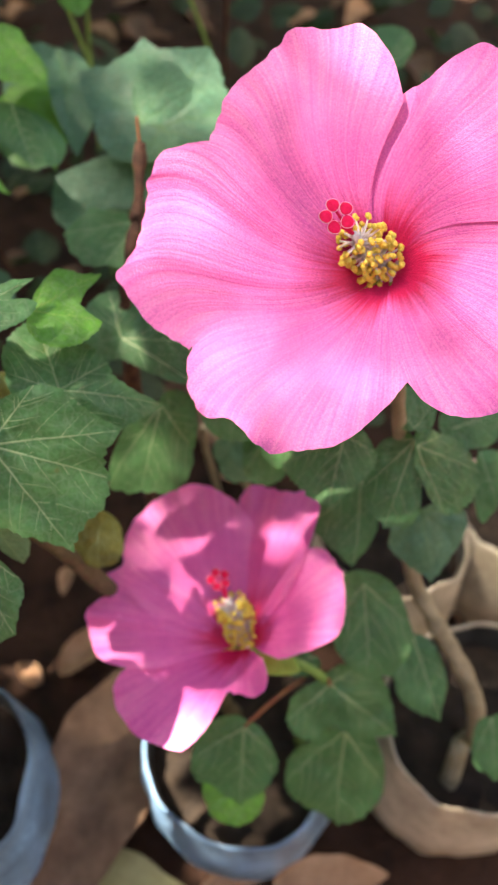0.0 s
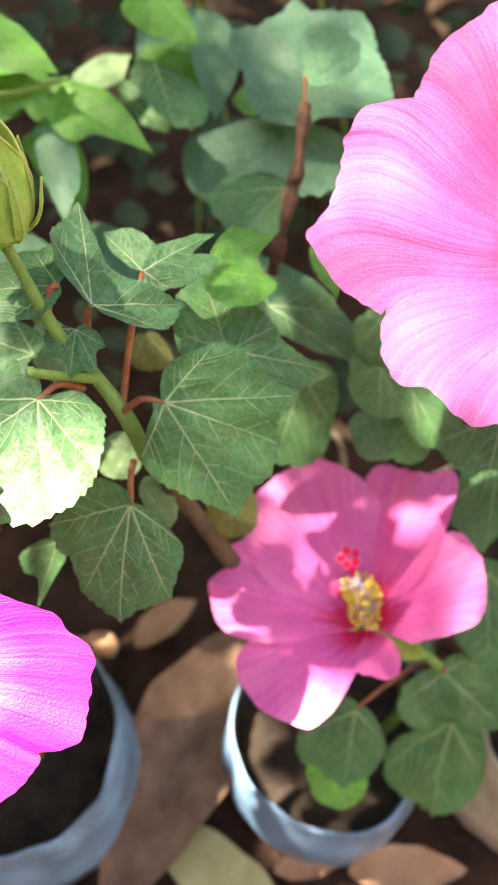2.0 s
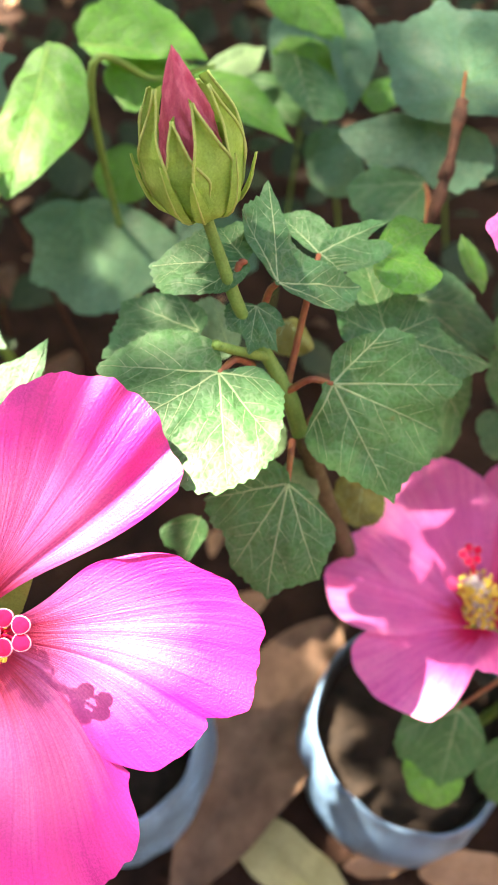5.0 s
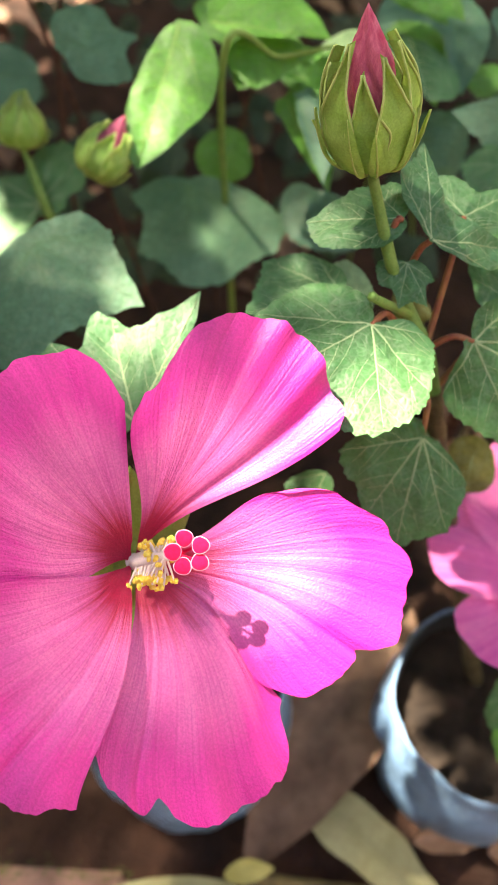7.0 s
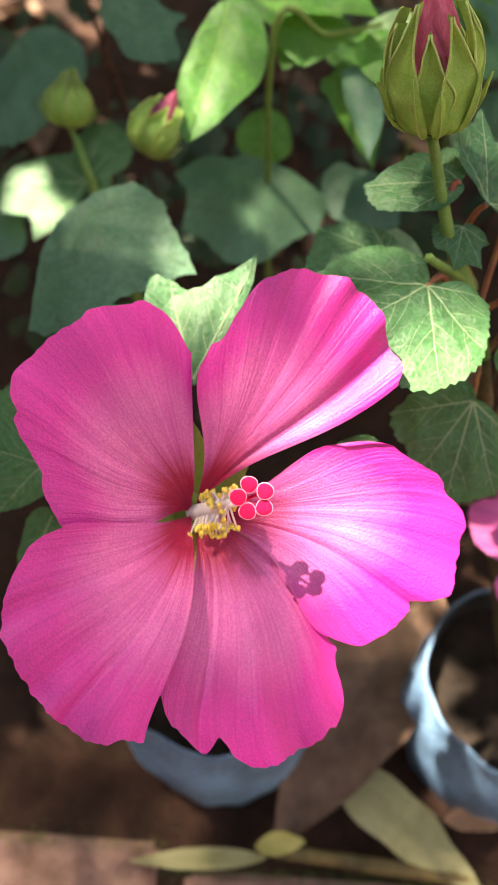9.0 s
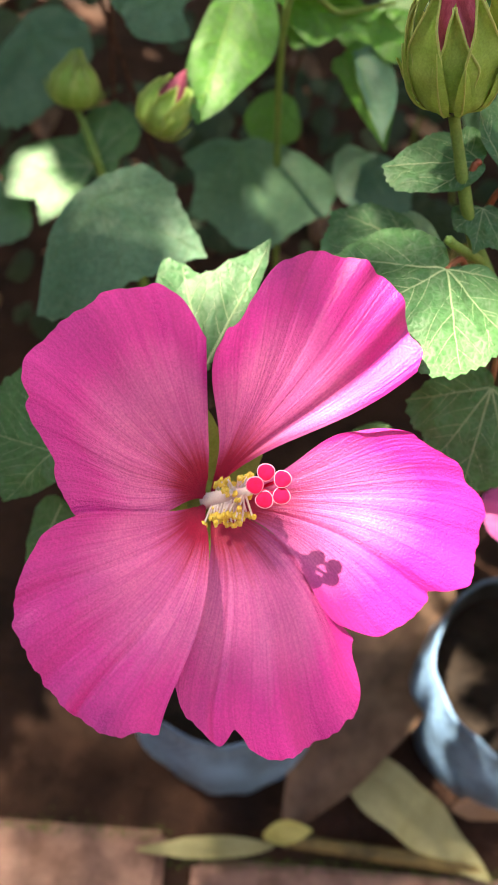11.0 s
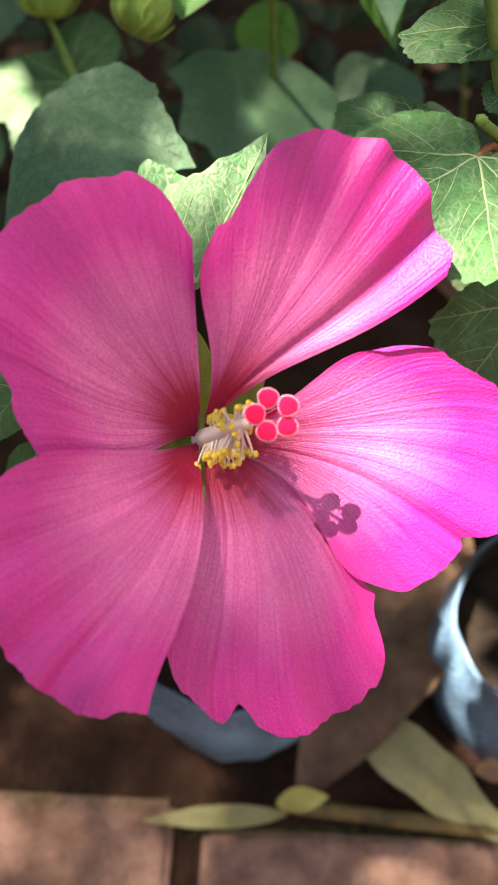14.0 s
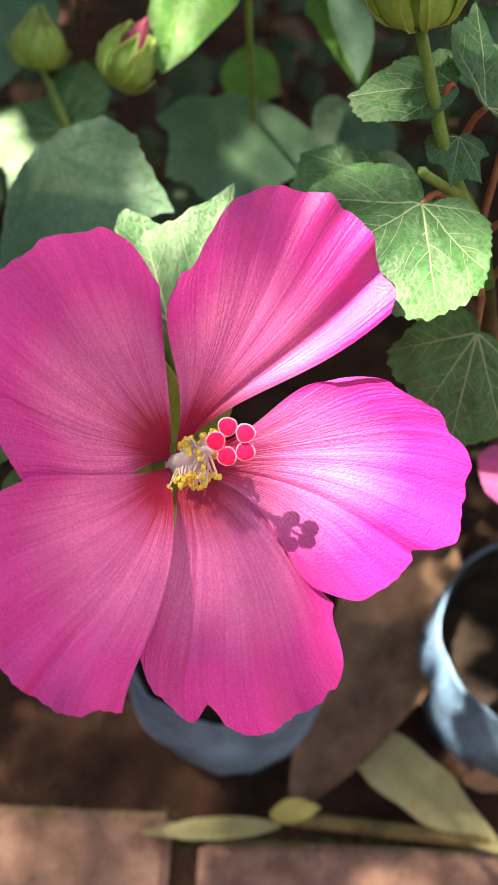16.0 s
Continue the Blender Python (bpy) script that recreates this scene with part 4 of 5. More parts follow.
leaf_of(side_plant, (0.0057, 0.1973, 0.3092), (0.0196, 0.1799, 0.2983), (0.0502, -0.5020, 0.8634), ((-66, 0.53, 0), (-36, 0.85, 0), (0, 1.00, 1), (24, 0.79, 1), (75, 0.25, 0)), 8, 0.08, leaf)
leaf_of(side_plant, (-0.0067, 0.2042, 0.2836), (0.0038, 0.1921, 0.2739), (0.0499, -0.5993, 0.7990), ((-60, 0.50, 0), (-37, 1.08, 1), (0, 1.00, 1), (42, 0.85, 0), (68, 0.56, 1)), 8, 0.08, leaf_blue)
# leaves of the middle plant
leaf_of(middle_plant, (0.0375, 0.1357, 0.1896), (0.0723, 0.1215, 0.1574), (0.2519, -0.7557, 0.6046), ((-65, 0.27, 1), (-40, 0.54, 0), (-17, 0.72, 0), (0, 1.00, 1), (15, 0.74, 0), (35, 0.48, 0), (70, 0.60, 0), (95, 0.54, 1), (127, 0.36, 0), (151, 0.17, 0)), 6, 0.08, leaf, node=(0.0360, 0.1380, 0.1870), fine=True)
leaf_of(middle_plant, (0.0464, 0.1263, 0.1575), (0.0458, 0.0940, 0.1027), (0.0506, -0.8608, 0.5064), ((-58, 0.33, 0), (-30, 0.73, 1), (-17, 0.92, 0), (0, 1.00, 1), (19, 0.84, 0), (41, 0.68, 1), (58, 0.49, 0), (79, 0.24, 0)), 5, 0.08, leaf, fine=True)
leaf_of(middle_plant, (-0.0023, 0.1188, 0.1822), (-0.0042, 0.0924, 0.1516), (-0.0503, -0.7547, 0.6541), ((-75, 0.25, 0), (-49, 0.51, 1), (-24, 0.78, 0), (0, 1.00, 1), (22, 0.98, 0), (50, 0.77, 1), (77, 0.53, 0), (121, 0.24, 0)), 6, 0.08, leaf, node=(0.0263, 0.1408, 0.1855))
leaf_of(middle_plant, (-0.0108, 0.0964, 0.1532), (-0.0082, 0.0853, 0.1463), (0.1009, -0.5044, 0.8575), ((-69, 1.41, 1), (-36, 1.29, 0), (0, 1.00, 1), (79, 0.68, 1)), 6, 0.06, leaf_lime)
leaf_of(middle_plant, (0.0520, 0.1684, 0.2255), (0.0532, 0.1346, 0.2001), (0.0499, -0.5993, 0.7990), ((-133, 0.17, 0), (-69, 0.43, 0), (-47, 0.69, 1), (-18, 1.00, 0), (0, 1.00, 1), (20, 0.82, 0), (38, 0.48, 1), (114, 0.24, 0)), 7, 0.08, leaf)
leaf_of(middle_plant, (0.0788, 0.1607, 0.1883), (0.0924, 0.1280, 0.1630), (0.0499, -0.5993, 0.7990), ((-41, 0.31, 0), (-15, 0.71, 0), (0, 1.00, 1), (16, 0.85, 0), (39, 0.56, 1), (69, 0.24, 0)), 7, 0.08, leaf)
leaf_of(middle_plant, (0.0311, 0.1458, 0.1969), (0.0080, 0.1425, 0.1981), (0.1001, -0.3505, 0.9312), ((-82, 0.29, 0), (-24, 0.66, 0), (0, 1.00, 1), (12, 0.57, 0)), 8, 0.1, leaf)
leaf_of(middle_plant, (0.1162, 0.1288, 0.1663), (0.1187, 0.1041, 0.1478), (0.0000, -0.6000, 0.8000), ((-29, 0.62, 0), (0, 1.00, 1), (27, 0.75, 1), (50, 0.37, 0)), 8, 0.1, leaf)


# ---- flowers ----
def petal(flower, place, a0, a1, radii, mat, cup=(0.3, 0.3), folds=(), nicks=(), lift0=0.0, lift1=0.0, waves=3, depth=0.0016, curl=0.0, seed=0.0):
    """One petal: it spans two bearings, given from the claw to the rim, and its reach is given across it (in mm)."""
    nt_, nr = 120, 40
    rr = [0.001 * q for q in radii]

    def rim(u):
        f = u * (len(rr) - 1)
        i = min(int(f), len(rr) - 2)
        t = f - i
        g = lambda k: rr[max(0, min(len(rr) - 1, k))]
        a, b_, c_, d = g(i - 1), g(i), g(i + 1), g(i + 2)
        return 0.5 * (2 * b_ + (c_ - a) * t + (2 * a - 5 * b_ + 4 * c_ - d) * t * t + (3 * b_ - a - 3 * c_ + d) * t ** 3)

    def side(bearings, s):
        """A smooth run through the bearings at 0.15, 0.4, 0.7 and 1.0 of the reach."""
        at_, out = (0.15, 0.4, 0.7, 1.0), 0.0
        s = max(s, 0.15)
        for i in range(4):
            w = 1.0
            for j in range(4):
                if j != i:
                    w *= (s - at_[j]) / (at_[i] - at_[j])
            out += w * bearings[i]
        return out

    sd = Vector((seed * 3.1, seed * 7.7, seed))
    big = max(rr)
    rows = []
    for i in range(nr + 1):
        s = max(i / nr, 0.02)
        row = []
        for j in range(nt_ + 1):
            u = j / nt_
            lo, hi = side(a0, s), side(a1, s)
            a = radians(lo + (hi - lo) * (0.5 + (u - 0.5) * (0.45 + 0.55 * min(1.0, s / 0.15))))
            r = rim(u) * s * (1 + 0.012 * s * noise.noise(sd + Vector((u * 12, 0, 4))) + 0.012 * s * noise.noise(sd + Vector((u * 34, 1, 4))))
            for at_, wide_, deep_ in nicks:
                r *= 1 - deep_ * max(0.0, 1 - abs(u - at_) / wide_) * s ** 6
            q = r / big
            z = (cup[0] * (1 - u) + cup[1] * u) * big * 0.92 * (1 - (1 - min(q, 1.0)) ** 1.9)
            for at_, wide_, deep_ in folds:
                z += 0.001 * deep_ * math.exp(-(((u - at_) / wide_) ** 2)) * q ** 1.5
            z += (lift0 * (1 - u) + lift1 * u) * 0.001 * (q ** 0.8)
            z += depth * math.sin(2 * math.pi * (waves * u + seed)) * q ** 1.6
            z += 0.0012 * q ** 2 * noise.noise(sd + Vector((u * 6.5, s * 1.2, 0))) + 0.00022 * q * noise.noise(sd + Vector((u * 22, s * 1.5, 9)))
            z += 0.0022 * q ** 7 * noise.noise(sd + Vector((u * 11, 3, 2)))
            z -= curl * 0.001 * q ** 5
            z -= 0.0035 * (1 - min(1, q / 0.2)) 
            row.append(place @ Vector((math.cos(a) * r, math.sin(a) * r, z)))
        rows.append(row)
    bm = bmesh.new()
    grid(bm, rows, uvs=lambda i, j: (j / nt_, i / nr))
    return part("petal", bm, mat, flower)


def hibiscus_flower(label, centre, normal, e1, stigma, petals, mat, face, anthers=34, seed=1, hang=None, lobe=1.0):
    fl = thing("hibiscus_flower", label, "flower", "hibiscus flowers")
    z = Vector(normal).normalized()
    x = Vector(e1)
    x = (x - z * x.dot(z)).normalized()
    place = Matrix.Translation(centre) @ Matrix((x, z.cross(x), z)).transposed().to_4x4()
    for k, p in enumerate(petals):
        petal(fl, place, *p[:3], mat, seed=seed + k * 0.37, **p[3])
    rnd = random.Random(seed)
    c, st = Vector(centre), Vector(stigma)
    base = c - z * 0.004
    axis = (st - base)
    # calyx behind, seen between the petals
    for p in petals:
        a = radians(p[0][0] - 8)
        d = place.to_3x3() @ Vector((math.cos(a), math.sin(a), 0))
        sd = place.to_3x3() @ Vector((-math.sin(a), math.cos(a), 0))
        bm = bmesh.new()
        rows = []
        for i in range(9):
            s = i / 8
            w = 0.0062 * (1 - s) ** 0.7 * (0.5 + 1.2 * min(s * 3, 1))
            o = c - z * 0.0055 + d * (0.003 + 0.024 * s) + z * (0.0058 * s)
            rows.append([o + sd * w * q - z * 0.0015 * abs(q) for q in (-1, -0.5, 0, 0.5, 1)])
        grid(bm, rows)
        part("sepal", bm, sepal_green, fl, "green sepal")
    bm = bmesh.new()
    tube(bm, [c - z * 0.020, c - z * 0.010, c - z * 0.005], 0.0026, 0.0058, 5, 12)
    part("calyx", bm, sepal_green, fl, "green calyx cup")
    bm = bmesh.new()
    top = base + axis * 0.72
    tube(bm, [base, base + axis * 0.4, top], 0.0024, 0.0012, 6, 12, 0.15)
    part("staminal_column", bm, stamen_white, fl, "pale pink staminal column")
    an = axis.normalized()
    s1 = an.cross(Vector((0.2, 0.3, 1))).normalized()
    s2 = an.cross(s1)
    hv = Vector(hang) if hang else None
    for k in range(anthers):
        h = (0.14 + 0.50 * (k + 0.5) / anthers) if hang else (0.06 + 0.56 * (k + 0.5) / anthers)
        a = k * 2.4 + rnd.uniform(-0.3, 0.3)
        o = base + axis * h
        d = s1 * math.cos(a) + s2 * math.sin(a)
        ln = rnd.uniform(0.0036, 0.0064) if hang else rnd.uniform(0.0045, 0.0078)
        if hang:
            d = ((d * 0.40 + hv), (d * 0.30 + hv), (d * 0.45 - hv * 0.8), d)[k % 4].normalized()
            ln = (ln * 1.35, ln * 1.35, ln * 0.85, ln * 0.7)[k % 4]
        tip = o + d * ln + an * rnd.uniform(0.0002, 0.0030)
        bm = bmesh.new()
        tube(bm, [o, o + d * ln * 0.5 + an * 0.0009, tip], (0.00036 if hang else 0.00046), 0.00028, 3, 5)
        for q in range(2):
            blob(bm, tip + Vector([rnd.uniform(-1, 1) * 0.0006 for _ in range(3)]), rnd.uniform(0.00055, 0.00090) * (1 if hang else 1.3), 1, (1, 1.3, 0.8))
        part("stamen", bm, [stamen_white, pollen], fl)
    fz = Vector(face).normalized()
    f1 = fz.cross(Vector((0.1, 1, 0.2))).normalized()
    f2 = fz.cross(f1)
    turn = Matrix((f1, f2, fz)).transposed()
    for k in range(5):
        a = 2 * math.pi * (k + 0.2) / 5
        d = f1 * math.cos(a) + f2 * math.sin(a)
        o = st + d * 0.0035 * lobe + fz * rnd.uniform(-0.0006, 0.0006)
        bm = bmesh.new()
        tube(bm, [top, (top + st) / 2 + d * 0.0008, o - fz * 0.0005], 0.0005, 0.0004, 4, 6)
        disc = lambda q, up: [o + turn @ Vector((math.cos(b_) * q * (1 + 0.16 * math.cos(b_ - a)), math.sin(b_) * q, up * lobe)) for b_ in [2 * math.pi * n_ / 22 for n_ in range(22)]]
        vs = grid(bm, [disc(0.0006 * lobe, -0.0006), disc(0.0021 * lobe, -0.0002), disc(0.0023 * lobe, 0.0), disc(0.00225 * lobe, 0.00018), disc(0.00205 * lobe, 0.00022)], True, 1)
        vs = grid(bm, [disc(0.00205 * lobe, 0.00022), disc(0.0018 * lobe, 0.0004), disc(0.0007 * lobe, 0.00045)], True, 0)
        bm.faces.new(vs[-1]).material_index = 0
        part("stigma", bm, [stigma_red, stigma_rim], fl, "crimson stigma lobe")
    return fl


FACE = (0.1, -0.6, 0.8)
hibiscus_flower(
    "wide open magenta hibiscus flower in sunlight", (-0.1656, 0.0624, 0.3357), (0.403, -0.46, 0.791), (0.8987, 0.3621, -0.2473), (-0.1477, 0.0551, 0.3596),
    [
        ((101, 100, 99, 98), (175, 191, 190, 189), [43.2, 53.5, 58.8, 60.0, 61.4, 61.5, 61.6, 62.2, 62.4, 60.9, 56.8, 50.6, 45.4, 43.8, 41.4, 39.0, 36.8], dict(cup=(0.36, 0.32), folds=((0.16, 0.03, -2.0), (0.30, 0.05, 1.2), (0.55, 0.03, -0.9), (0.88, 0.05, 1.4)), nicks=((0.60, 0.03, 0.03),), waves=2.2, depth=0.0006)),
        ((58, 42, 35, 35), (88, 91, 97, 96), [61.7, 66.0, 67.0, 69.3, 71.2, 72.0, 72.3, 72.2, 71.5, 69.9, 67.9, 65.1, 61.3, 53.3, 46.6, 44.1, 39.5], dict(cup=(0.4, 0.42), folds=((0.02, 0.06, 2.2), (0.14, 0.05, -2.6), (0.24, 0.05, 0.8), (0.36, 0.025, -0.45), (0.48, 0.025, -0.4), (0.60, 0.025, -0.35), (0.78, 0.05, -0.5)), waves=2.6, depth=0.0005)),
        ((-25, -29, -41, -46), (24, 25, 31, 27), [46.5, 55.9, 59.6, 61.4, 63.0, 65.2, 70.8, 72.0, 72.5, 72.8, 72.4, 68.6, 65.2, 59.9, 55.3, 51.2, 41.2], dict(cup=(0.24, 0.42), lift0=1.2, folds=((0.30, 0.02, -2.2), (0.40, 0.05, 1.0), (0.62, 0.05, -0.8), (0.8, 0.06, 0.8)), nicks=((0.31, 0.02, 0.04),), waves=1.6, depth=0.0005)),
        ((-93, -99, -106, -106), (-25, -30, -40, -45), [48.5, 53.9, 57.4, 60.5, 63.0, 59.1, 65.6, 68.7, 69.9, 69.9, 70.2, 70.5, 70.3, 69.6, 64.8, 57.3, 53.5], dict(cup=(0.26, 0.22), lift1=-2.0, folds=((0.23, 0.02, -1.2), (0.5, 0.05, 0.8), (0.8, 0.05, 1.0)), waves=2.3, depth=0.0006)),
        ((-164, -171, -176, -177), (-103, -102, -107, -109), [37.3, 46.2, 49.6, 53.0, 56.2, 58.2, 59.8, 60.6, 61.4, 61.8, 62.2, 62.5, 62.7, 62.8, 62.0, 59.1, 58.5], dict(cup=(0.42, 0.44), lift0=-1.0, folds=((0.30, 0.05, -1.0), (0.72, 0.02, -0.9), (0.86, 0.06, 0.7)), waves=2.0, depth=0.0006)),
    ], petal_deep, FACE, 66, 1, (0.0, -0.75, -0.55))
hibiscus_flower(
    "open bright pink hibiscus flower facing upwards", (0.041, 0.1808, 0.3949), (-0.26, -0.46, 0.849), (0.9657, -0.1236, 0.2285), (0.0240, 0.1808, 0.4138),
    [
        ((157, 152, 142, 144), (213, 209, 199, 201), [65.2, 69.8, 73.3, 74.1, 74.8, 74.0, 73.1, 73.1, 73.9, 76.5, 79.3, 77.4, 74.8, 72.0, 68.6, 65.3, 62.2], dict(cup=(0.26, 0.16), lift0=1.5, lift1=-1.5, waves=2.0, depth=0.0008, folds=((0.28, 0.06, -1.6), (0.7, 0.05, -0.9)))),
        ((108, 103, 90, 80), (159, 155, 148, 149), [41.0, 50.5, 57.2, 63.9, 65.2, 66.4, 68.6, 70.8, 69.1, 67.9, 68.5, 68.9, 67.3, 65.7, 64.2, 62.7, 61.2], dict(cup=(0.38, 0.28), lift0=1.0, lift1=-2.0, waves=1.8, depth=0.0008, folds=((0.3, 0.05, -1.0), (0.75, 0.08, 1.5)))),
        ((47, 26, 10, 9), (112, 107, 94, 88), [44.6, 49.2, 52.7, 56.1, 58.1, 59.0, 60.0, 60.4, 61.0, 61.2, 61.4, 61.2, 55.3, 48.6, 45.7, 43.1, 40.9], dict(cup=(0.33, 0.38), lift0=0.5, lift1=-1.5, waves=2.0, depth=0.0010)),
        ((-94, -92, -88, -84), (50, 28, 15, 14), [35.9, 43.8, 49.6, 52.5, 54.0, 55.6, 56.0, 56.8, 57.2, 56.7, 56.2, 55.8, 53.4, 51.3, 49.4, 46.7, 43.1], dict(cup=(0.28, 0.33), lift0=1.2, lift1=-1.5, waves=2.0, depth=0.0008)),
        ((-143, -150, -161, -159), (-90, -85, -81, -82), [60.1, 64.0, 65.9, 67.3, 67.3, 63.1, 62.9, 63.5, 64.0, 60.4, 58.5, 55.9, 52.5, 48.2, 44.0, 40.1, 37.4], dict(cup=(0.19, 0.3), lift0=1.8, lift1=-1.2, waves=2.2, depth=0.0007, folds=((0.35, 0.05, -0.9),))),
    ], petal_light, FACE, 120, 2, lobe=0.85)
hibiscus_flower(
    "half shaded pink hibiscus flower low among leaves", (-0.0018, 0.1389, 0.2274), (-0.302, -0.222, 0.927), (0.9527, -0.0382, 0.3015), (-0.0125, 0.1555, 0.2545),
    [
        ((79, 70, 69, 69), (154, 163, 164, 164), [40.1, 45.9, 52.0, 58.6, 64.4, 69.2, 72.4, 73.1, 73.0, 72.1, 70.2, 66.8, 62.7, 57.7, 50.6, 42.3, 33.7], dict(cup=(0.14, 0.38), lift0=1.0, lift1=1.5, waves=1.5, depth=0.0008, folds=((0.8, 0.06, -1.5),))),
        ((35, 29, 28, 28), (81, 87, 88, 88), [26.4, 32.5, 38.2, 44.9, 50.9, 58.2, 65.9, 70.0, 68.2, 65.4, 64.9, 65.1, 66.2, 67.3, 68.0, 67.3, 62.8], dict(cup=(0.50, 0.18), lift1=-2.0, waves=1.7, depth=0.0010, folds=((0.35, 0.06, -2.0), (0.65, 0.08, 2.0)))),
        ((-21, -28, -29, -29), (36, 43, 44, 44), [21.8, 25.7, 29.3, 34.8, 40.7, 45.4, 47.5, 48.5, 49.6, 50.6, 51.6, 52.7, 52.6, 52.3, 52.0, 49.5, 44.1], dict(cup=(0.55, 0.45), lift0=0.5, lift1=1.0, waves=1.3, depth=0.0008)),
        ((142, 136, 135, 135), (193, 199, 200, 200), [33.5, 46.4, 57.4, 61.7, 63.4, 58.4, 59.7, 62.8, 63.2, 63.0, 61.3, 59.2, 56.2, 52.2, 45.8, 38.9, 30.2], dict(cup=(0.36, 0.50), lift0=-2.0, waves=2.6, depth=0.0016, folds=((0.5, 0.06, 2.0),))),
        ((-157, -171, -172, -172), (-52, -38, -37, -37), [40.5, 52.2, 54.2, 53.7, 52.5, 50.5, 48.2, 46.2, 36.8, 22.3, 22.9, 23.6, 26.4, 27.8, 26.8, 22.2, 15.4], dict(cup=(0.46, 0.70), lift0=-1.5, waves=2.4, depth=0.0012)),
    ], petal_light, FACE, 120, 3, lobe=0.85)


def hibiscus_bud(label, base, tip, width, pink, seed):
    """Barrel of sepals with thin bracts round its foot and the furled petals showing at the top."""
    t = thing("hibiscus_bud", label, "flower bud", "hibiscus buds")
    b0, b1 = Vector(base), Vector(tip)
    ax = (b1 - b0)
    h = ax.length
    fr = frame_from(ax, (0.2, -0.9, 0.3))
    rnd = random.Random(seed)

    def at(a, v, r):
        return b0 + fr @ Vector((math.cos(a) * r, v * h, math.sin(a) * r))

    prof = ((0.0, 0.16), (0.03, 0.45), (0.07, 0.66), (0.12, 0.80), (0.20, 0.92), (0.33, 1.0), (0.48, 0.97), (0.60, 0.86), (0.72, 0.64), (0.84, 0.46), (1.0, 0.40))

    def barrel(v):
        for (p, q), (p2, q2) in zip(prof, prof[1:]):
            if v <= p2:
                return width * 0.5 * (q + (q2 - q) * (v - p) / (p2 - p))
        return width * 0.25

    if pink:
        bm = bmesh.new()
        rows = []
        for i in range(44):
            v = 0.2 + 0.8 * i / 43
            r = width * 0.29 * max(0.015, 1 - ((v - 0.2) / 0.8) ** 2.2)
            rows.append([at(2 * math.pi * j / 40 + v * 2.6, v, r * (1 + 0.24 * abs(math.sin(2.5 * 2 * math.pi * j / 40)) + 0.16 * noise.noise(Vector((j * 0.5, v * 7, seed))) + 0.07 * noise.noise(Vector((j * 1.3, v * 25, seed))))) for j in range(40)])
        grid(bm, rows, True)
        part("furled_petals", bm, bud_pink, t, "dusky pink furled petals")
    bm = bmesh.new()
    grid(bm, [[at(2 * math.pi * j / 36, 0.045 * i, barrel(0.045 * i) * 0.93) for j in range(36)] for i in range(11)], True)
    part("calyx", bm, sepal_green, t)
    count = 9
    for k in range(count):
        bm = bmesh.new()
        rows = []
        a = 2 * math.pi * (k + 0.62) / count + rnd.uniform(-0.07, 0.07)
        topv = 0.76 + 0.07 * math.sin(2.4 * k + 0.6) + rnd.uniform(-0.02, 0.02) if pink else rnd.uniform(0.88, 1.0)
        lean_ = rnd.uniform(-0.18, 0.18)
        layer = width * 0.035 * (k % 2)
        for i in range(25):
            s = i / 24
            v = 0.06 + (topv - 0.06) * s
            wd = 0.43 * (0.82 + 0.18 * math.sin(math.pi * min(1.0, s * 1.3))) * (1 - max(0.0, (s - 0.40) / 0.60) ** 1.6)
            wd = max(wd, 0.03) * (1 + 0.16 * noise.noise(Vector((s * 5, k, seed))))
            r = barrel(v) * (1.0 if pink else 1.0 - 0.75 * s ** 3) + layer + (width * 0.015 * max(0.0, s - 0.6) * (k % 3) if pink else 0)
            row = []
            for q in (-1, -0.92, -0.75, -0.5, -0.25, 0, 0.25, 0.5, 0.75, 0.92, 1):
                out_ = 0.055 * max(0.0, abs(q) - 0.4) / 0.6 * min(1, s * 1.6) + 0.02 * (1 - q * q) * (1 - s) - 0.05 * (1 - q * q) * s
                row.append(at(a + lean_ * s * s + wd * q, v, r + width * (out_ + 0.022 * noise.noise(Vector((s * 5, q * 1.5 + k * 3, seed))))))
            rows.append(row)
        grid(bm, rows)
        for f in bm.faces:
            f.material_index = 0
        for k2 in (0, 10):
            line = [r_[k2] for r_ in rows]
            tube(bm, line, width * 0.018, width * 0.014, 1, 5, mat=1)
        part("sepal", bm, [sepal_green, sepal_edge], t)
    for k in range(9):
        bm = bmesh.new()
        rows = []
        a = 2 * math.pi * (k + 0.1) / 9 + rnd.uniform(-0.15, 0.15)
        topv = rnd.uniform(0.30, 0.52)
        lean_ = rnd.uniform(-0.15, 0.15)
        for i in range(11):
            s = i / 10
            v = topv * s
            r = barrel(v) * 1.05 + width * (0.060 + 0.05 * s ** 3)
            wd = 0.25 * (1 - s) ** 0.7 * (0.5 + min(1, s * 3) * 0.5) + 0.004
            rows.append([at(a + lean_ * s + wd * q, v, r + width * 0.022 * (1 - abs(q))) for q in (-1, -0.5, 0, 0.5, 1)])
        grid(bm, rows)
        tube(bm, [r_[2] for r_ in rows], width * 0.016, width * 0.006, 1, 5, mat=1)
        part("bract", bm, [sepal_green, sepal_edge], t, "narrow green bract")
    return t


hibiscus_bud("plump green hibiscus bud with pink tip opening", (-0.1175, 0.1561, 0.4062), (-0.124, 0.157, 0.4480), 0.0236, True, 5)
hibiscus_bud("small closed green hibiscus bud in the shade", (-0.2958, 0.3008, 0.3022), (-0.2943, 0.3115, 0.3280), 0.0235, False, 6)
hibiscus_bud("green hibiscus bud with a red tip", (-0.2328, 0.2366, 0.3343), (-0.2215, 0.2555, 0.3540), 0.0200, True, 7)


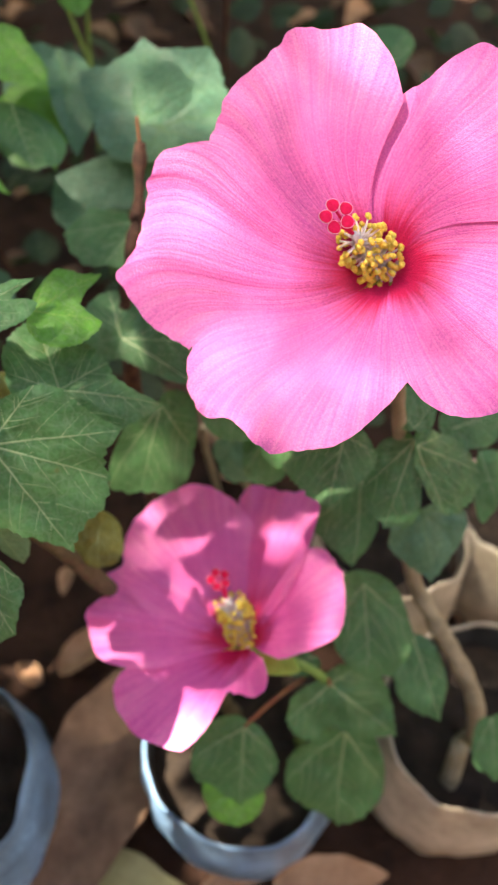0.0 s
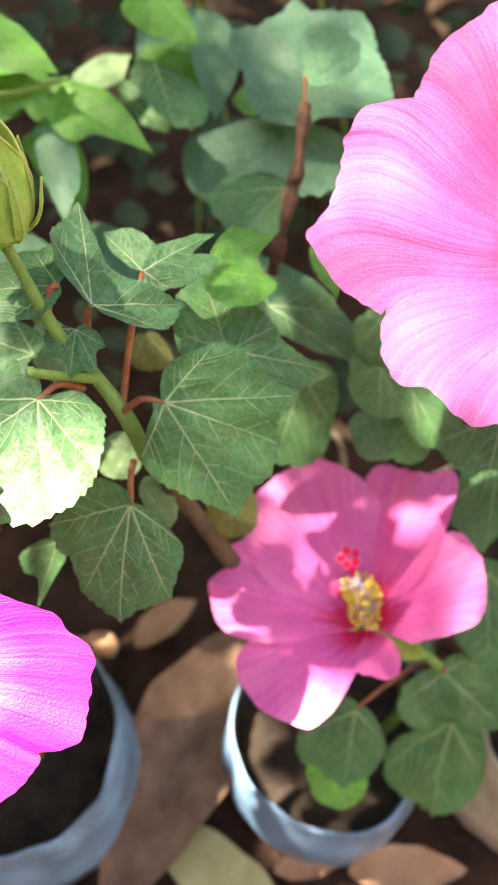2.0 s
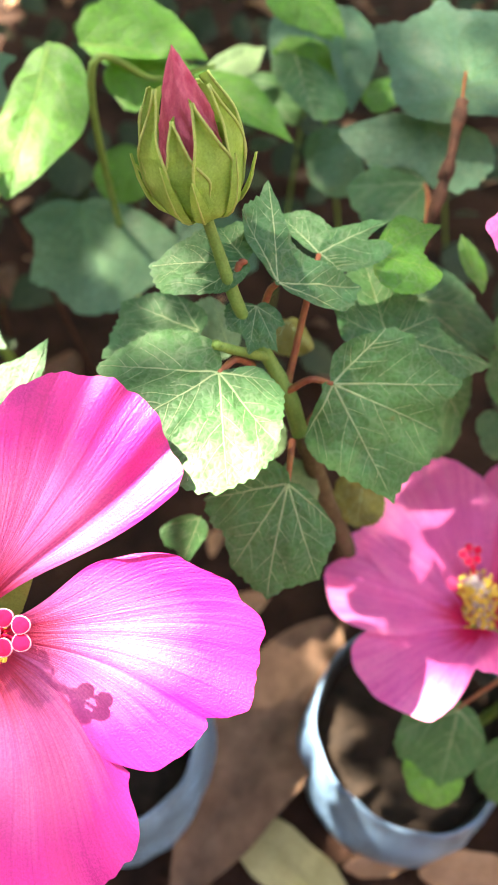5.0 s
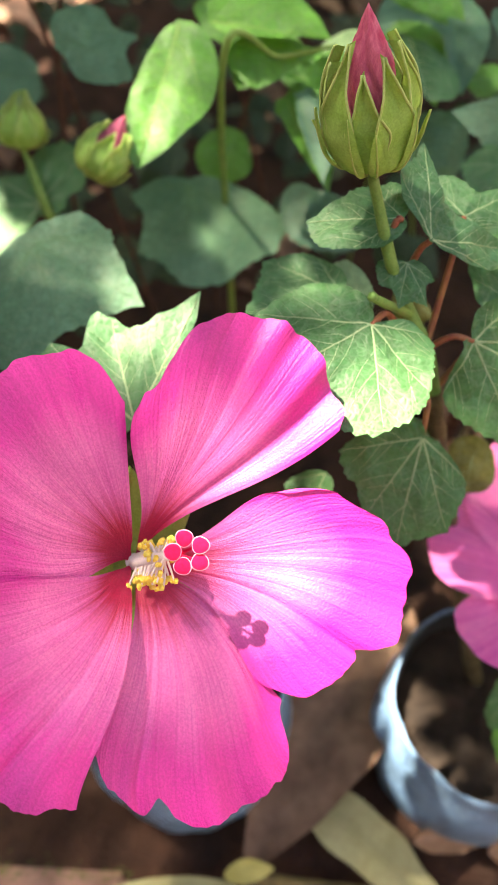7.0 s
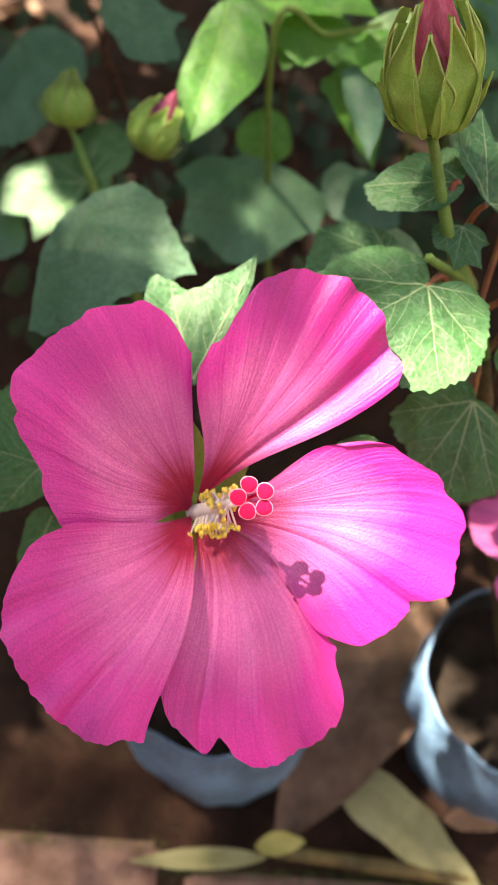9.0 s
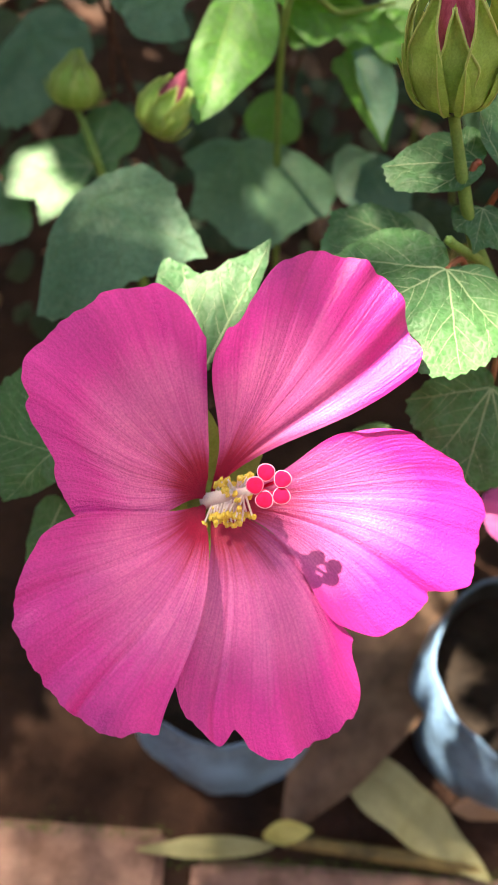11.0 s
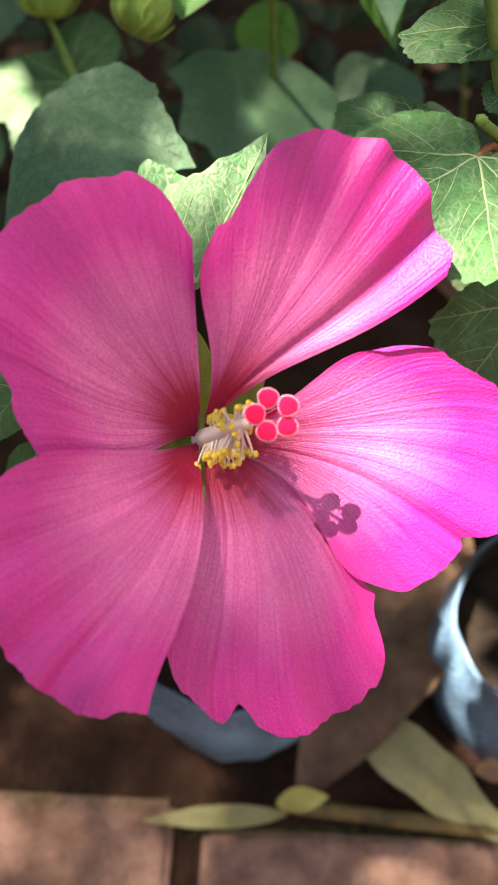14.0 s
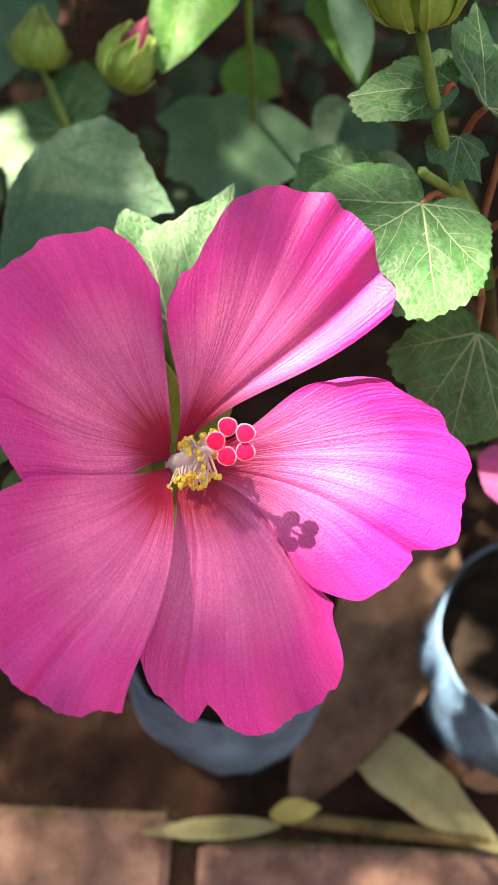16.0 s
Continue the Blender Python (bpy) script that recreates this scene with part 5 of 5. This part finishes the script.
# ---- litter on the ground ----
def dry_leaf(name, label, base, tip, width, mat, arch, roll, seed, category="dead leaf", group="dead leaves"):
    b0, b1 = Vector(base), Vector(tip)
    size = (b1 - b0).length
    fr = frame_from(b1 - b0, (0, 0, 1))
    rows = []
    sd = Vector((seed, seed, seed))
    for i in range(25):
        s = i / 24
        w = width * 0.5 * (math.sin(math.pi * min(1, s * 0.97 + 0.02)) ** 0.75) * (1.15 - 0.4 * s)
        w *= 1 + 0.12 * noise.noise(sd + Vector((s * 7, 0, 0)))
        row = []
        for k in range(9):
            q = k / 4 - 1
            zz = arch * math.sin(math.pi * s) + roll * w * q * q - 0.10 * w * (1 - abs(q)) + 0.10 * width * noise.noise(sd + Vector((s * 4, q * 1.4, 0)))
            row.append(b0 + fr @ Vector((w * q, s * size, zz)))
        rows.append(row)
    bm = bmesh.new()
    grid(bm, rows)
    ob = mesh_object(name, bm, mat)
    bm = bmesh.new()
    lo = [r[4] + Vector((0, 0, 0.0009)) for r in rows]
    sidev = fr.col[0] * 0.0009
    grid(bm, [[p - sidev for p in lo], [p + Vector((0, 0, 0.0006)) for p in lo], [p + sidev for p in lo]])
    part("midrib", bm, mat, ob)
    return tagged(ob, label, category, group)


dry_leaf("dead_leaf", "large curled brown dead leaf on the earth", (-0.050, 0.225, 0.03), (-0.128, 0.045, 0.004), 0.074, dead_brown, 0.016, 0.5, 1.0)
dry_leaf("dead_leaf", "straw yellow dry bamboo leaf", (-0.112, 0.104, 0.006), (-0.008, 0.044, 0.010), 0.037, straw, 0.004, -0.10, 3.0)
dry_leaf("dead_leaf", "thin straw yellow bamboo leaf", (-0.133, 0.037, 0.004), (-0.212, 0.019, 0.003), 0.013, straw, 0.003, -0.1, 4.0)
dry_leaf("dead_leaf", "pale yellow crumpled leaf scrap", (-0.140, 0.0405, 0.009), (-0.112, 0.0485, 0.0135), 0.014, straw_yellow, 0.002, 0.15, 5.0)
dry_leaf("dead_leaf", "tan dry leaf scrap in a sun fleck", (-0.135, 0.215, 0.002), (-0.095, 0.250, 0.008), 0.026, dead_tan, 0.004, 0.4, 6.0)
dry_leaf("dead_leaf", "tan dry leaf scrap on the earth", (-0.03, 0.080, 0.003), (0.012, 0.088, 0.004), 0.016, dead_tan, 0.003, 0.3, 7.0)
dry_leaf("dead_leaf", "tan dry leaf on the earth", (0.015, 0.083, 0.002), (0.085, 0.088, 0.004), 0.028, dead_tan, 0.004, 0.2, 8.0)
rnd = random.Random(11)
for k in range(70):
    x, y = rnd.uniform(-0.85, 0.6), rnd.uniform(0.26, 1.5)
    a = rnd.uniform(0, 6.28)
    ln = rnd.uniform(0.04, 0.10)
    z0 = ground_z(x, y) + 0.004
    mt, word = ((dead_brown, "brown"), (dead_tan, "tan"), (dead_brown, "brown"))[k % 3]
    dry_leaf("dead_leaf", f"{word} dry leaf lying on dark earth", (x, y, z0), (x + ln * math.cos(a), y + ln * math.sin(a), z0 + rnd.uniform(0, 0.01)), ln * rnd.uniform(0.35, 0.6), mt, rnd.uniform(0.002, 0.012), rnd.uniform(0.1, 0.6), 20.0 + k)

for k in range(80):
    x, y = rnd.uniform(-0.5, 0.35), rnd.uniform(0.20, 0.95)
    a, ln = rnd.uniform(0, 6.28), rnd.uniform(0.010, 0.028)
    z0 = ground_z(x, y) + 0.003
    dry_leaf("dead_leaf", "small flake of dry leaf on dark earth", (x, y, z0), (x + ln * math.cos(a), y + ln * math.sin(a), z0 + rnd.uniform(0, 0.006)), ln * rnd.uniform(0.4, 0.8), dead_tan if k % 3 else dead_brown, rnd.uniform(0.001, 0.005), rnd.uniform(0.1, 0.7), 100.0 + k)

# ---- brick edging ----
pavement = tagged(new("pavement"), "weathered red bricks edging the bed", "brick edging", kind="structure")
bm = bmesh.new()
bmesh.ops.create_cube(bm, size=1, matrix=Matrix.Diagonal((0.218, 0.106, 0.07, 1)))
bmesh.ops.bevel(bm, geom=bm.edges[:], offset=0.004, segments=2, affect="EDGES")
brick_me = bpy.data.meshes.new("brick")
bm.to_mesh(brick_me)
bm.free()
brick_me.materials.append(brick_red)
for row in range(3):
    for k in range(-4, 5):
        o = Vector((-0.0641, -0.0146, -0.036)) + Vector((0.2354, 0.0191, 0)) * (k - 0.5 * (row % 2)) + Vector((0.154, -0.988, 0)) * row * 0.117
        br = new("brick", brick_me)
        br.parent = pavement
        br.matrix_local = pose(o.x, o.y, o.z + rnd.uniform(-0.003, 0.002), rnd.uniform(-1, 1), rnd.uniform(-1, 1), 8.8 + rnd.uniform(-1, 1))
bm = bmesh.new()
for k in range(1500):
    u = rnd.uniform(-0.38, 0.42)
    o = Vector((-0.18 + u, 0.0215 + 0.147 * u + (0.012 if u < -0.015 else 0) + rnd.gauss(0, 0.0025), rnd.uniform(-0.004, 0.0015)))
    a = rnd.uniform(0, 6.28)
    d = Vector((math.cos(a), math.sin(a), rnd.uniform(0.2, 1.2))) * rnd.uniform(0.0008, 0.0024)
    sdv = Vector((-math.sin(a), math.cos(a), 0)) * 0.0005
    bm.faces.new([bm.verts.new(q) for q in (o - sdv, o + sdv, o + d)])
tagged(mesh_object("moss", bm, moss), "thin green moss along the brick edge", "moss", kind="stuff")

# ---- stick and stub ----
bm = bmesh.new()
tube(bm, [(-0.128, 0.0415, 0.006), (-0.07, 0.0455, 0.0068), (-0.012, 0.0492, 0.006)], 0.0046, 0.0042, 8, 10, 0.12)
tagged(mesh_object("stick", bm, stick_brown), "short ochre brown stick lying by the bricks", "stick")
bm = bmesh.new()
tube(bm, [(0.1130, 0.1230, 0.074), (0.1133, 0.1252, 0.0844), (0.114, 0.1329, 0.1095)], 0.0056, 0.0048, 5, 10, 0.15)
part("stub", bm, pale_bark, side_plant, "tan sawn-off branch stub")


# ---- the tree overhead, which throws the dappled shade ----
# the gaps in its crown: where the sun comes through to, and how wide
GAPS = ((-0.095, 0.055, 0.328, 0.026), (-0.186, 0.138, 0.350, 0.010), (-0.312, 0.268, 0.287, 0.008),
        (-0.038, 0.090, 0.236, 0.015), (-0.060, 0.138, 0.235, 0.003), (-0.059, 0.145, 0.088, 0.002))
# where the crown is thin and lets a softer light through: place, width, share of the sun
THIN = ((0.038, 0.192, 0.410, 0.080, 0.16), (-0.172, 0.050, 0.336, 0.080, 0.09), (-0.085, 0.148, 0.365, 0.060, 0.05), (-0.035, 0.320, 0.380, 0.095, 0.17),
        (-0.140, 0.310, 0.350, 0.090, 0.14), (-0.127, 0.153, 0.406, 0.024, 0.20), (-0.142, 0.101, 0.376, 0.015, 0.45), (-0.240, 0.205, 0.335, 0.045, 0.10), (-0.24, 0.03, 0.0, 0.08, 0.07))
crown = thing("overhanging_tree", "leafy tree crown overhead throwing dappled shade", "tree")
s1 = SUN.cross(Vector((0, 1, 0))).normalized()
s2 = SUN.cross(s1)
gaps = [(Vector(g[:3]).dot(s1), Vector(g[:3]).dot(s2), g[3]) for g in GAPS]
thin = [(Vector(g[:3]).dot(s1), Vector(g[:3]).dot(s2), *g[3:]) for g in THIN]
rnd = random.Random(4)
bm = bmesh.new()
sprigs = [(rnd.uniform(-0.52, 0.50), rnd.uniform(-1.35, 0.42), rnd.uniform(0.032, 0.05), 1) for k in range(5600)]
sprigs += [(rnd.uniform(-0.75, 0.75), rnd.uniform(-1.35, 0.75), rnd.uniform(0.010, 0.018), 2) for k in range(46000)]
# thick clumps of leaves over spots of ground that stay dark
for spot_ in ((-0.673, 0.976, 0.010), (-0.597, 0.784, 0.020), (-0.259, 0.001, 0.000), (-0.240, 0.205, 0.335), (-0.215, 0.290, 0.285)):
    for k in range(40):
        sprigs.append((Vector(spot_).dot(s1) + rnd.gauss(0, 0.035), Vector(spot_).dot(s2) + rnd.gauss(0, 0.035), rnd.uniform(0.03, 0.045), 1))
straw_spot = Vector((-0.064, 0.072, 0.01))
for k in range(60):
    sprigs.append((straw_spot.dot(s1) + rnd.gauss(0, 0.018), straw_spot.dot(s2) + rnd.gauss(0, 0.018), rnd.uniform(0.008, 0.012), 3))
for gu, gv, gr, share in thin:
    for k in range(int(-math.log(share) * math.pi * gr * gr / 6.5e-5)):
        a, q = rnd.uniform(0, 6.28), gr * math.sqrt(rnd.random())
        sprigs.append((gu + q * math.cos(a), gv + q * math.sin(a), rnd.uniform(0.006, 0.010), 3))
for u, v, ln, size in sprigs:
    if any((u - gu) ** 2 + (v - gv) ** 2 < (gr + ln * 0.85) ** 2 for gu, gv, gr in gaps):
        continue
    if size < 3 and any((u - gu) ** 2 + (v - gv) ** 2 < (gr + ln * 0.2) ** 2 for gu, gv, gr, _ in thin):
        continue
    if size == 2 and all((u - g[0]) ** 2 + (v - g[1]) ** 2 > (g[2] + 0.08) ** 2 for g in gaps + thin):
        continue
    o = SUN * (rnd.uniform(1.45, 1.75) if size < 3 else rnd.uniform(3.6, 4.2)) + s1 * u + s2 * v
    a = rnd.uniform(0, 6.28)
    d1 = (s1 * math.cos(a) + s2 * math.sin(a) + SUN * rnd.uniform(-0.35, 0.35)).normalized()
    d2 = d1.cross(SUN).normalized()
    pts = [o + d1 * (ln * p) + d2 * (ln * q) for p, q in ((-1, 0), (-0.4, 0.42), (0.3, 0.36), (1, 0), (0.3, -0.36), (-0.4, -0.42))]
    bm.faces.new([bm.verts.new(p) for p in pts])
# more unseen leaves, added above the rear bed to block skylight and darken it
for k in range(900):
    o = Vector((rnd.uniform(-1.1, 0.7), rnd.uniform(0.75, 2.4), rnd.uniform(1.3, 1.7)))
    a, ln = rnd.uniform(0, 6.28), rnd.uniform(0.05, 0.09)
    if any((o.dot(s1) - g[0]) ** 2 + (o.dot(s2) - g[1]) ** 2 < (g[2] + 0.04) ** 2 for g in gaps + thin):
        continue
    d1 = Vector((math.cos(a), math.sin(a), rnd.uniform(-0.5, 0.2))).normalized()
    d2 = d1.cross(Vector((0, 0, 1))).normalized()
    bm.faces.new([bm.verts.new(o + d1 * (ln * p) + d2 * (ln * q)) for p, q in ((-1, 0), (-0.4, 0.42), (0.3, 0.36), (1, 0), (0.3, -0.36), (-0.4, -0.42))])
part("foliage", bm, leaf, crown)["kind"] = "stuff"
bm = bmesh.new()
o = SUN * 1.85
tube(bm, [o + s2 * -1.4 + s1 * 0.40, o + s2 * -0.6 + s1 * 0.32, o + s2 * 0.2 + s1 * 0.38, o + s2 * 0.7 + s1 * 0.25], 0.03, 0.010, 8, 8, 0.2)
part("branch", bm, bark, crown)
for q in range(7):
    bm = bmesh.new()
    p0 = o + s2 * (-1.2 + 0.28 * q) + s1 * 0.36
    p1 = p0 + s1 * (0.32 if q % 2 else 0.26) + s2 * 0.12 - SUN * 0.15
    tube(bm, [p0, (p0 + p1) / 2 + SUN * 0.03, p1], 0.009, 0.003, 6, 6, 0.2)
    part("branch", bm, bark, crown)
bm = bmesh.new()
top = o + s2 * -1.4 + s1 * 0.40
tube(bm, [Vector((top.x + 0.10, top.y + 0.55, -0.05)), Vector((top.x + 0.06, top.y + 0.42, 0.6)), top], 0.07, 0.031, 8, 12, 0.2)
part("trunk", bm, bark, crown)
